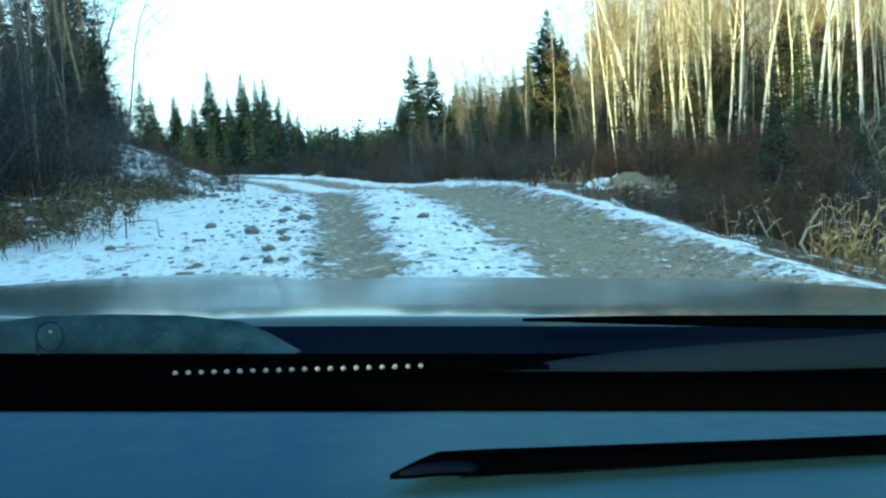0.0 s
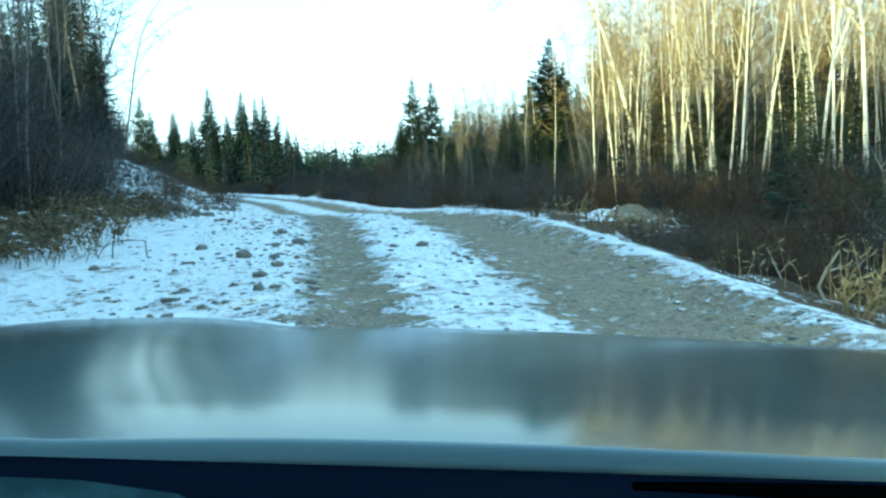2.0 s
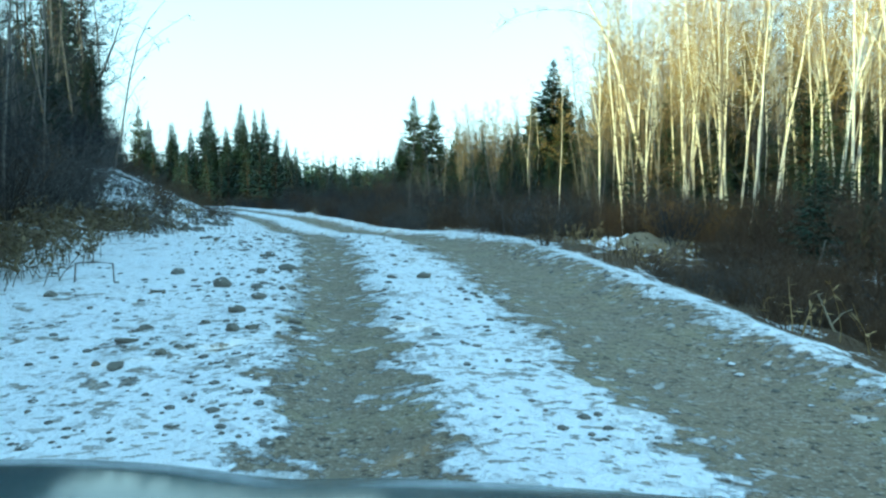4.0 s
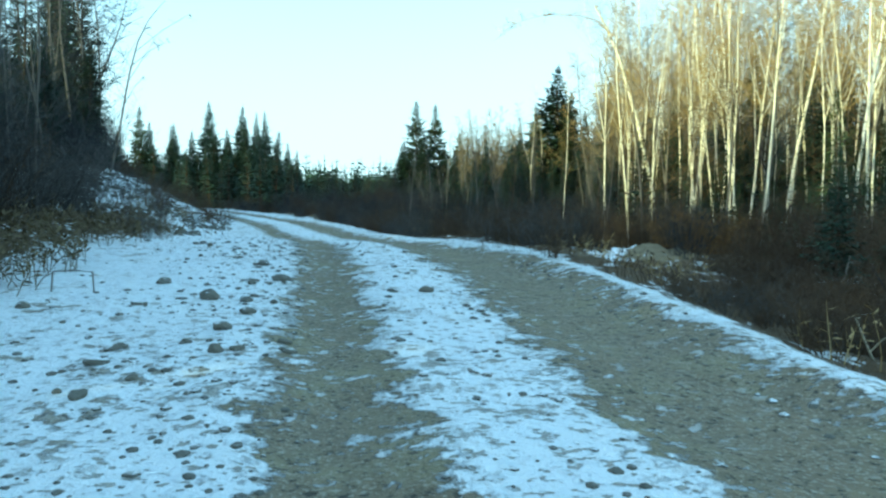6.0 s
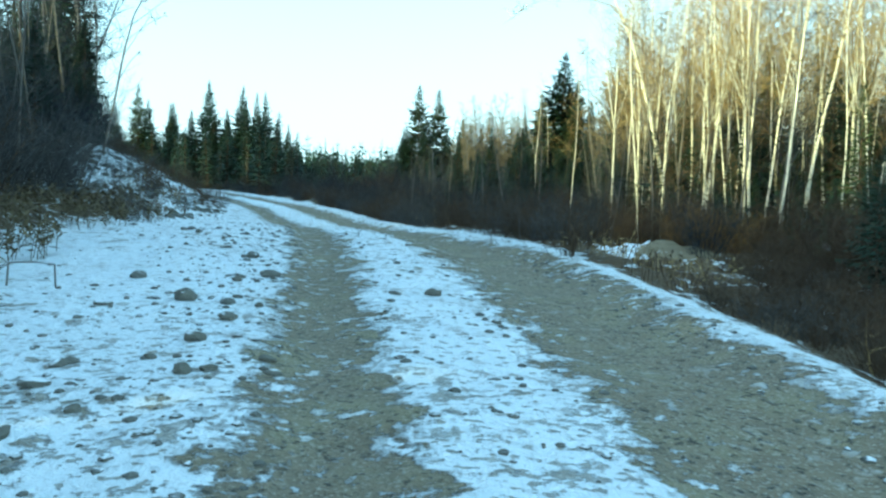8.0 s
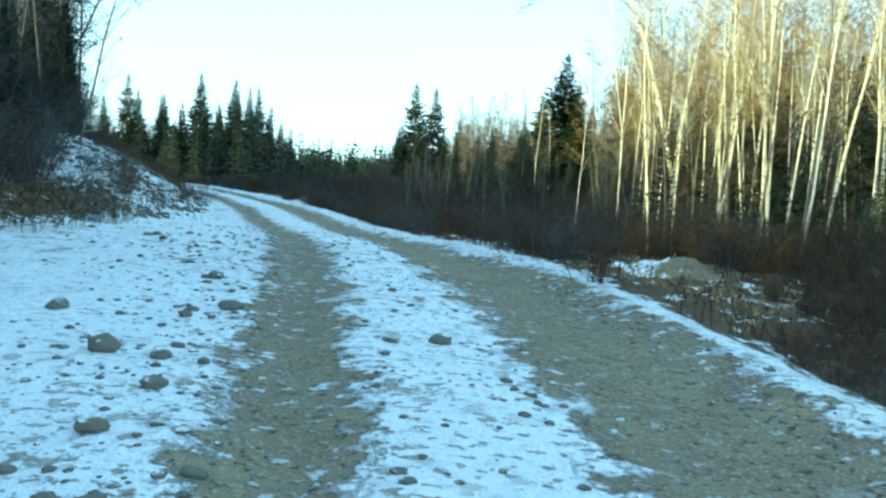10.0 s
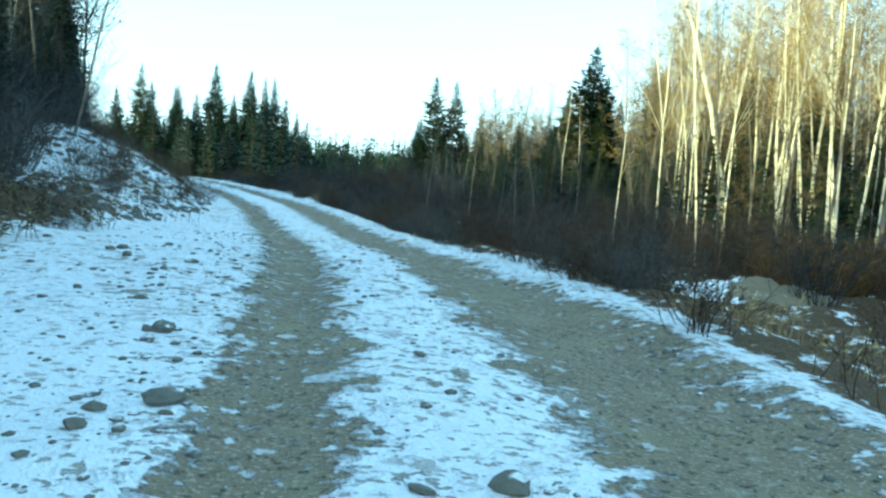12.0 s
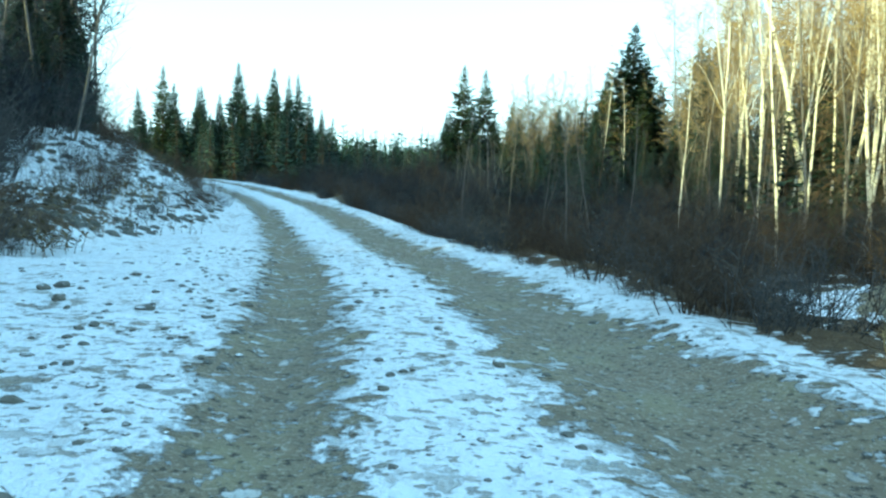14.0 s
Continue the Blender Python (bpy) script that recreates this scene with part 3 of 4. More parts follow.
# spruces that stand out against the sky: place and height of the tip
for x, y, top, kind, wide in ((8.2, 60, 12.3, 0, 1.8), (9.3, 59, 9.9, 0, 1.35), (7.2, 59.5, 9.4, 1, 1.3), (9.9, 63, 11.0, 1, 1.25), (6.9, 62, 9.0, 0, 1.2), (8.8, 57.5, 8.2, 1, 1.3),
                              (-2.4, 80, 12.7, 1, 1.3), (-0.7, 80, 12.4, 1, 1.3), (-1.6, 78.5, 9.2, 0, 1.5), (-3.4, 79, 8.6, 0, 1.4), (0.4, 79, 8.4, 0, 1.4), (6.3, 66, 8.4, 0, 1.1), (-27.5, 95, 14.6, 0, 1.2), (-23.6, 93, 13.9, 0, 1.0),
                              (-21.2, 92, 13.0, 0, 0.9), (-20.5, 94, 13.3, 0, 0.9), (-22.2, 90, 12.0, 0, 1.1), (-18.9, 92, 9.6, 0, 1.1), (-16.9, 88, 9.1, 0, 1.0), (-32.2, 96, 11.9, 0, 1.0), (-32.9, 99, 12.4, 0, 1.0),
                              (-33.6, 92, 11.8, 0, 1.1), (-34.1, 90, 13.3, 1, 1.1), (-34.6, 86, 10.3, 0, 1.1), (-29.5, 94, 11.0, 0, 1.1), (-25.4, 95, 11.4, 0, 1.1), (-26.6, 93, 10.4, 0, 1.2), (-24.6, 91, 10.2, 0, 1.2),
                              (1.7, 75, 9.1, 1, 1.1), (11.9, 66, 9.8, 0, 1.2), (3.8, 78, 8.6, 0, 1.1), (-4.2, 82, 8.6, 0, 1.2)):
    h = top + 0.3 - ground_z(x, y)
    plant((full_spruces, full_firs)[kind], x, y, h / 12.0, "tall dark green spruce on the forest edge" if kind == 0 else "tall sunlit yellow-green fir", "conifer", "skyline conifers", wide=1.15 * wide)


def scatter(count, xr, yr, keep, apart):
    spots, tries = [], 0
    while len(spots) < count and tries < count * 60:
        tries += 1
        x, y = rnd.uniform(*xr), rnd.uniform(*yr)
        if keep(x, y) and all((x - u) ** 2 + (y - v) ** 2 > apart ** 2 for u, v in spots):
            spots.append((x, y))
    return spots


def right_wood(x, y):
    return x - float(road_x(y)) > 4.0 + 0.055 * max(0, y) and x > 0.21 * y


def left_wood(x, y):
    return x < -0.43 * y - 0.9 and x < float(toe_x(y)) - 0.8


TRUNKS = ((6.97, 35.3, 0.9), (7.8, 36.3, 0.8), (7.96, 32.3, 0.85), (9.6, 33.3, 1.0), (9.75, 31.3, 0.9), (11.7, 35.3, 1.0), (9.77, 28.3, 1.05), (9.9, 27.3, 0.95), (10.7, 26.3, 1.1), (13.0, 29.3, 1.0), (10.7, 22.3, 1.1), (11.6, 23.3, 0.9), (13.5, 28.3, 1.0))
LEAN_TRUNK = ((8.14, 31.5, 0.8), (7.92, 31.5, 2.7), (7.31, 31.5, 5.25), (6.95, 31.5, 6.4), (6.61, 31.5, 7.5), (6.1, 31.4, 8.6), (5.6, 31.3, 9.4))
BOUGH = ((6.2, 31.4, 8.4), (5.71, 31.3, 8.85), (5.08, 31.3, 9.0), (4.23, 31.3, 9.06), (3.6, 31.3, 9.0), (2.86, 31.3, 8.8), (2.34, 31.3, 8.5), (1.82, 31.3, 8.0))
# birch stand: trunks that stand out, then the rest
for x, y, s in TRUNKS:
    plant(birches[1:2] + birches[3:4] + birches[5:7], x, y, s, "slender leafless birch with pale peeling bark", "birch", "birch stand", lean=1.5)
for x, y in scatter(125, (5, 36), (19, 64), lambda x, y: right_wood(x, y) and (x > 9.0 or y > 29), 0.72):
    plant(birches, x, y, rnd.uniform(0.75, 1.15), "slender leafless birch with pale peeling bark", "birch", "birch stand", lean=1.4)
for x, y in scatter(70, (5, 30), (27, 60), right_wood, 0.7):
    plant(thin_birches, x, y, rnd.uniform(0.7, 1.1), "thin young leafless birch", "birch", "birch stand", lean=1.8)
for x, y in scatter(36, (6.5, 22), (24, 40), lambda x, y: right_wood(x, y) and x > 7.2 and (y > 28 or x > 9), 0.6):
    plant(thin_birches, x, y, rnd.uniform(0.8, 1.15), "thin leafless birch with white bark", "birch", "birch stand", lean=1.5)
for x, y in scatter(105, (6, 30), (24, 60), right_wood, 0.85):
    plant(browns, x, y, rnd.uniform(0.55, 0.95), "leafless brown-twigged tree among birches", "bare tree", "birch stand", lean=3)
for x, y in scatter(30, (6, 38), (22, 66), right_wood, 1.1):
    plant(greys, x, y, rnd.uniform(0.55, 0.95), "thin leafless grey-barked tree", "bare tree", "birch stand", lean=3)
for x, y in scatter(2, (3, 10), (29, 46), lambda x, y: 0.12 * y < x < 0.205 * y, 1.3):
    plant(thin_birches, x, y, rnd.uniform(0.45, 0.65), "small thin leafless birch before a spruce", "birch", "birch stand", lean=2)
for x, y in scatter(10, (4, 14), (44, 62), lambda x, y: 0.1 * y < x < 0.12 * y or 0.188 * y < x < 0.215 * y, 0.8):
    plant(thin_greys if rnd.random() < 0.9 else thin_birches, x, y, rnd.uniform(0.7, 0.95), "leafless sunlit tree before a spruce", "bare tree", "birch stand", lean=1.5)
for x, y in scatter(16, (10, 40), (38, 66), right_wood, 2.4):
    plant(firs, x, y, rnd.uniform(0.45, 0.75), "green fir standing among birches", "conifer", "birch stand")
for x, y in scatter(12, (9, 22), (27, 41), right_wood, 2.0):
    plant(fine_spruces, x, y, rnd.uniform(0.35, 0.62), "dark green spruce standing among birches", "conifer", "birch stand", wide=1.1)
for x, y, s in ((9.6, 19.9, 0.7), (10.6, 23.0, 1.1), (8.0, 25.2, 0.55), (12.6, 26.4, 0.8), (13.6, 21.5, 0.8), (7.6, 28.5, 0.5), (12.5, 31, 0.9), (16.5, 28, 1.0)):
    plant(saplings, x, y, s, "young green spruce under birches", "conifer", "young spruces")
for x, y in scatter(15, (4.5, 13), (11, 25), lambda x, y: x > 0.3 * y + 1.6, 1.0):
    plant(dark_saplings, x, y, rnd.uniform(0.22, 0.52), "young dark green spruce in the ditch", "conifer", "young spruces")
for x, y, s in ((7.9, 20.4, 0.42), (8.6, 19.0, 0.36), (7.2, 23.6, 0.4), (9.3, 21.6, 0.5), (6.9, 17.2, 0.26), (8.8, 25.0, 0.5)):
    plant(frosted, x, y, s, "small fir with snow on its boughs", "conifer", "young spruces", wide=1.3)
# wood beside and behind the start, that shades the track
for x, y in scatter(80, (-24, -5), (7, 36), lambda x, y: left_wood(x, y) and x > -0.43 * y - 9, 0.7):
    plant(thin_greys, x, y, rnd.uniform(0.6, 1.1), "thin leafless grey sapling in shade", "bare tree", "shaded wood", lean=4)
for x, y in scatter(46, (-38, -5), (-20, 60), lambda x, y: left_wood(x, y) and (y < 2 or x < -0.43 * y - 6), 1.0):
    plant(greys, x, y, rnd.uniform(0.7, 1.0), "leafless grey tree in shade", "bare tree", "shaded wood", lean=3)
for x, y in scatter(14, (-44, -8), (5, 64), lambda x, y: left_wood(x + 3.0, y) and y < 40 and x < -0.43 * y - 17, 1.9):
    plant(spruces, x, y, rnd.uniform(0.6, 0.9), "dark green spruce in shaded wood", "conifer", "shaded wood")
for x, y in scatter(20, (-38, -12), (32, 66), lambda x, y: -0.43 * y - 9 < x < -0.43 * y - 2, 1.5):
    plant(fine_spruces, x, y, rnd.uniform(0.35, 0.68), "short dark green spruce in shaded wood", "conifer", "shaded wood")
for x, y in scatter(6, (-38, -16), (38, 62), lambda x, y: -0.43 * y - 9 < x < -0.43 * y - 3.5, 1.3):
    plant(fine_spruces, x, y, rnd.uniform(0.65, 0.95), "dark green spruce in shaded wood", "conifer", "shaded wood")
for x, y in scatter(8, (-36, -12), (36, 66), lambda x, y: -0.43 * y - 6 < x < -0.43 * y - 0.6, 1.8):
    plant(sparse_spruces, x, y, rnd.uniform(0.85, 1.3), "tall spindly spruce with sparse boughs", "conifer", "shaded wood")
# spruces out of view, added to cast shade over track and birch feet
join_copies("shading_woods", far_spruces, [(x, y, rnd.uniform(0.75, 1.05), 1) for x, y in scatter(28, (-24, -9), (-8, 7), lambda x, y: x < -8.6 - 0.2 * max(0, y), 1.5)] + [(x, y, rnd.uniform(0.80, 1.0), 1.1) for x, y in scatter(54, (-30, -6), (0, 26), lambda x, y: x < -0.62 * y - 3.5 and x < -8.5, 1.3)] + [(x, y, rnd.uniform(0.62, 0.98), 1) for x, y in scatter(90, (-44, -7), (-60, 8), lambda x, y: x < -6.5, 1.9)], "unseen spruce wood added to shade the track", "forest")
for x, y in scatter(13, (-27, -10), (25, 54), lambda x, y: -0.43 * y - 5 < x < -0.43 * y - 1.2, 1.4):
    if y < 28:
        continue
    plant(fine_spruces, x, y, rnd.uniform(0.25, 0.5), "dark green spruce on the edge of a snowy bank", "conifer", "shaded wood")
for x, y, s in ((-21.6, 46.5, 1.35), (-22.6, 48.5, 1.3), (-20.7, 44.0, 1.15), (-23.6, 50.5, 1.45), (-21.0, 47.6, 1.2), (-19.8, 41.5, 1.1)):
    plant(feathery, x, y, s, "tall spindly spruce with sparse feathery boughs", "conifer", "shaded wood")
for x, y, s in ((-19.2, 47.5, 1.3), (-20.6, 50.0, 1.2), (-18.9, 44.5, 1.1), (-17.6, 40.7, 0.8), (-15.5, 36.0, 0.9), (-23.5, 52, 1.4), (-20.4, 48.0, 1.1)):
    plant(laces, x - 0.6, y, s, "leafless grey tree in shade", "bare tree", "shaded wood", lean=2)
for x, y in scatter(13, (-23, -14), (34, 48), lambda x, y: -0.47 * y < x < -0.42 * y, 0.9):
    plant(fine_spruces, x, y, rnd.uniform(0.25, 0.5), "small dark spruce on the edge of a bank", "conifer", "shaded wood", wide=1.2)
# wood beyond the bend
far = [(x, y, rnd.uniform(0.27, 0.42) + (0.26 if x > 0.03 * y else 0), 1) for x, y in scatter(170, (-50, 24), (58, 125), lambda x, y: x - float(road_x(y)) > 3.5 and x < 0.3 * y, 1.2)]
far += [(x, y, rnd.uniform(0.3, 0.48) * (0.55 if x < 0.06 * y else 1), 1) for x, y in scatter(60, (-14, 16), (30, 66), lambda x, y: x - float(road_x(y)) > 4 and x < 0.24 * y, 0.95)]
join_copies("distant_bare_woods", far_greys, far, "dense leafless brownish wood beyond the track", "forest")
far = [(x, y, rnd.uniform(0.58, 0.82), 1) for x, y in scatter(60, (1, 13), (60, 96), lambda x, y: 0.025 * y < x < 0.1 * y, 0.9)]
far += [(x, y, rnd.uniform(0.6, 0.95), 1) for x, y in scatter(20, (8, 16), (42, 66), lambda x, y: 0.188 * y < x < 0.225 * y, 0.8)]
join_copies("sunlit_bare_wood", far_tans, far, "leafless sunlit tan trees above the brush", "forest")
for x, y, s in ((9.6, 47, 0.6), (11.6, 55, 0.78), (12.8, 59, 0.8), (10.5, 51, 0.5)):
    plant(fine_spruces, x, y, s, "dark green spruce beside birches", "conifer", "birch stand", wide=1.2)
far = [(x, y, rnd.uniform(0.4, 0.72), 1.1) for x, y in scatter(130, (8, 48), (36, 76), lambda x, y: right_wood(x, y), 1.5)]
far += [(x, y, rnd.uniform(0.22, 0.4), 1.3) for x, y in scatter(190, (6, 40), (27, 62), right_wood, 0.95)]
join_copies("stand_spruces", far_spruces, far, "dark spruces standing thick behind birches", "forest")
far = [(x, y, rnd.uniform(0.42, 0.64), 1.3) for x, y in scatter(75, (-48, -15), (84, 115), lambda x, y: x < -0.185 * y and x - float(road_x(y)) > 4, 1.6)]
far += [(x, y, rnd.uniform(0.24, 0.4) + (0.2 if x < -0.2 * y else 0.16 if x > 0.02 * y else 0), 1.2) for x, y in scatter(330, (-60, 26), (64, 125), lambda x, y: x - float(road_x(y)) > 4 and x < 0.3 * y, 1.3)]
join_copies("distant_spruce_woods", far_spruces, far, "dense dark green spruce wood beyond the track", "forest")
for x, y in scatter(26, (0, 13), (36, 60), lambda x, y: 0.01 * y < x < 0.215 * y and x - float(road_x(y)) > 5, 1.6):
    plant(fine_spruces, x, y, rnd.uniform(0.22, 0.42), "small dark spruce standing in brush", "conifer", "brush conifers", wide=1.2)
for x, y in scatter(40, (-4, 13), (26, 52), lambda x, y: -0.05 * y < x < 0.24 * y and not 0.115 * y < x < 0.165 * y and x - float(road_x(y)) > 5, 1.1):
    plant(thin_greys, x, y, rnd.uniform(0.3, 0.55), "thin leafless sapling standing in brush", "bare tree", "brush saplings", lean=2.5)
for x, y, s in ((5.85, 10.0, 0.75),):
    plant(pales, x, y, s, "pale leafless shrub on the verge", "bush", "verge shrubs")
# bushes
near = lambda x, y: 2.2 < x - float(road_x(y)) < 9 + 0.2 * y and not (2.8 < x < 5.6 and 16 < y < 22.5) and not (x < 4.2 and y < 15)
for x, y in scatter(60, (3.5, 13), (8, 21), lambda x, y: x > 0.27 * y + 1.4, 0.62):
    plant(thickets if rnd.random() < 0.8 else dark_thickets, x, y, rnd.uniform(0.28, 0.62), "tangled dark leafless bush in the ditch", "bush", "roadside bushes")
for x, y in scatter(26, (2.4, 9), (8, 17), lambda x, y: x > 0.23 * y + 1.1 and x < 0.27 * y + 2, 0.55):
    plant(thickets, x, y, rnd.uniform(0.2, 0.36), "low brown leafless bush on the verge", "bush", "roadside bushes")
for x, y in scatter(12, (6.4, 11.5), (19, 27), lambda x, y: x > 0.26 * y + 1.4, 0.7):
    plant(thickets, x, y, rnd.uniform(0.5, 0.85), "brown leafless bush before birches", "bush", "roadside bushes")
far = [(x, y, rnd.uniform(0.24, 0.46), 1.3) for x, y in scatter(80, (-9, 6), (13, 42), lambda x, y: 2.35 < x - float(road_x(y)) < 4.8 and not (x > 0.12 * y and y < 23), 0.5)]
far += [(x, y, rnd.uniform(0.12, 0.22), 1.6) for x, y in scatter(60, (2.0, 7), (8.5, 15.5), lambda x, y: 2.7 < x - float(road_x(y)) and x < 0.27 * y + 2.2 and (y < 11 or x > 0.31 * y), 0.42)]
join_copies("ditch_brush", thickets[:2] + shade_thickets[:1], far, "low withered leafless brush along the ditch", "undergrowth")
for x, y in scatter(80, (-6, 16), (16, 34), near, 0.66):
    plant(thickets if rnd.random() < 0.7 else dark_thickets, x, y, rnd.uniform(0.45, 0.85) * (0.32 if x - float(road_x(y)) < 4.2 else 0.6 if x - float(road_x(y)) < 6 else 1), "tangled leafless reddish-brown bush", "bush", "roadside bushes")
far = [(x, y, rnd.uniform(0.5, 0.95) * (0.75 if x > 0.2 * y else 1) * (0.35 if x - float(road_x(y)) < 4 else 0.65 if x - float(road_x(y)) < 6 else 1), 1) for x, y in scatter(300, (-24, 32), (30, 66), near, 0.7)]
join_copies("undergrowth", dark_thickets[:2] + shade_thickets[:1] + thickets[:1], far, "dense tangled leafless undergrowth along the track", "undergrowth")
for x, y in scatter(68, (-24, -4), (5, 50), lambda x, y: x < float(toe_x(y)) - 0.3 and (x < -0.36 * y or y < 22), 0.62):
    plant(thickets if rnd.random() < 0.25 else shade_thickets, x, y, (rnd.uniform(0.35, 0.6) if y > 24 else rnd.uniform(0.45, 0.8)) * (1.0 if x > -0.41 * y else 1.5), "dark leafless bush at the foot of trees", "bush", "shaded bushes")
far = [(x, y, rnd.uniform(0.65, 1.15), 1) for x, y in scatter(44, (-26, -7), (16, 48), lambda x, y: -0.43 * y - 4 < x < -0.43 * y + 0.1, 0.75)]
far += [(x, y, rnd.uniform(0.9, 1.4), 1) for x, y in scatter(16, (-23, -12), (30, 48), lambda x, y: -0.47 * y < x < -0.415 * y, 0.8)]
join_copies("bank_brush", dark_thickets[:1] + shade_thickets[:2], far, "dark leafless brush on the edge of a bank", "undergrowth")
far = [(x, y, rnd.uniform(0.4, 0.8), 1) for x, y in scatter(26, (5.8, 16), (22, 33), lambda x, y: right_wood(x + 0.6, y), 0.8)]
join_copies("birch_brush", thickets, far, "tangled brown leafless brush among birches", "undergrowth")
far = [(x, y, rnd.uniform(0.7, 1.3), 1) for x, y in scatter(95, (-30, -5), (8, 58), lambda x, y: left_wood(x + 0.4, y), 0.7)]
join_copies("undergrowth", shade_thickets + dark_thickets[:1], far, "dark tangled undergrowth in the shaded wood", "undergrowth")
for x, y in scatter(34, (-22, -7), (25, 55), lambda x, y: -0.44 * y < x < float(toe_x(y)) - 0.6, 0.8):
    plant(thickets, x, y, rnd.uniform(0.25, 0.5), "small leafless bush on a snowy bank", "bush", "bank bushes")
for x, y in scatter(15, (-15, -6.5), (19, 36), lambda x, y: -2.2 < x - float(toe_x(y)) < -0.1, 0.6):
    plant(shade_thickets if rnd.random() < 0.6 else thickets, x, y, rnd.uniform(0.2, 0.36), "leafless brush at the foot of a snowy bank", "bush", "bank bushes", wide=1.2)
for x, y in scatter(10, (5.5, 11.5), (12, 22), lambda x, y: x > 0.3 * y + 1.8, 1.0):
    plant(frosted, x, y, rnd.uniform(0.2, 0.38), "small fir with snow on its boughs", "conifer", "young spruces", wide=1.3)
for x, y in ((6.0, 21.8), (6.7, 22.0), (6.4, 22.9), (7.4, 22.6)):
    plant(oranges, x, y, rnd.uniform(0.68, 0.88), "rusty orange leafless bush beside a sand heap", "bush", "orange bushes", wide=1.3)
forget(pales + browns + shade_thickets + laces + feathery + far_tans + sparse_spruces + dark_saplings + frosted + fine_spruces + thin_greys + thin_birches + full_spruces + full_firs + far_greys + far_spruces + birches + greys + spruces + firs + saplings + thickets + dark_thickets + oranges)


def far_woods():
    """The distant forest, too far and too dense to count."""
    rng = random.Random(5)
    b = Build()
    for _ in range(2600):
        y = rng.uniform(115, 240)
        x = rng.uniform(-0.62 * y, 0.62 * y)
        z = ground_z(x, y)
        h = rng.uniform(4.5, 7.5) if rng.random() < 0.85 else rng.uniform(7, 8.5)
        r = h * rng.uniform(0.09, 0.14)
        b.tube([(x, y, z - 0.3), (x, y, z + h)], [0.12, 0.02], 3)
        for k in range(30):
            s = rng.uniform(0.05, 0.93)
            a = rng.uniform(0, 6.28)
            w = r * (1.1 - s) * 2.2 + 0.25
            d = Vector((math.cos(a), math.sin(a), rng.uniform(-0.5, 0.6))) * w
            b.blade(Vector((x, y, z + h * s)), d, w * 0.5, Vector((-math.sin(a), math.cos(a), rng.uniform(-0.6, 0.6))).normalized())
    tagged(b.object("far_woods", NEEDLE), "distant dense dark forest on low ground", "forest", kind="stuff")


far_woods()


def leaning_birch():
    """The birch that bows over towards the road, with one long hanging bough."""
    rng = random.Random(77)
    tree = new("birch_tree")
    tree.location = (LEAN_TRUNK[0][0], LEAN_TRUNK[0][1], ground_z(*LEAN_TRUNK[0][:2]))
    off = Vector(tree.location)
    wood, crown = Build(), Build()
    line = [Vector((LEAN_TRUNK[0][0], LEAN_TRUNK[0][1], off.z - 0.2)) - off] + [Vector(p) - off for p in LEAN_TRUNK[1:]]
    wood.tube(line, [0.11, 0.09, 0.075, 0.06, 0.05, 0.045, 0.03], 8)
    bough = [Vector(p) - off for p in BOUGH]
    crown.tube(bough, [0.03, 0.026, 0.022, 0.018, 0.014, 0.011, 0.008, 0.004], 4)
    for stem, n, reach in ((line, 40, 1.6), (bough, 22, 0.8)):
        for _ in range(n):
            a = rng.uniform(0, 6.28)
            s = rng.uniform(0.35, 1)
            limb = wander(rng, along(stem, s), (math.cos(a), math.sin(a), rng.uniform(-0.6, 0.9)), reach * rng.uniform(0.3, 1), 3, 0.15)
            crown.tube(limb, [0.012, 0.009, 0.006, 0.003], 3)
            for _ in range(5):
                b = rng.uniform(0, 6.28)
                crown.tube(wander(rng, along(limb, rng.random()), (math.cos(b), math.sin(b), rng.uniform(-0.5, 0.8)), reach * rng.uniform(0.15, 0.4), 1, 0.1), [0.006, 0.002], 3)
    wood.object("trunk", BIRCH, tree, smooth=True)
    crown.object("crown", TWIG_GOLD, tree)
    tagged(tree, "bowed leafless birch with one long hanging bough", "birch", "birch stand")


leaning_birch()


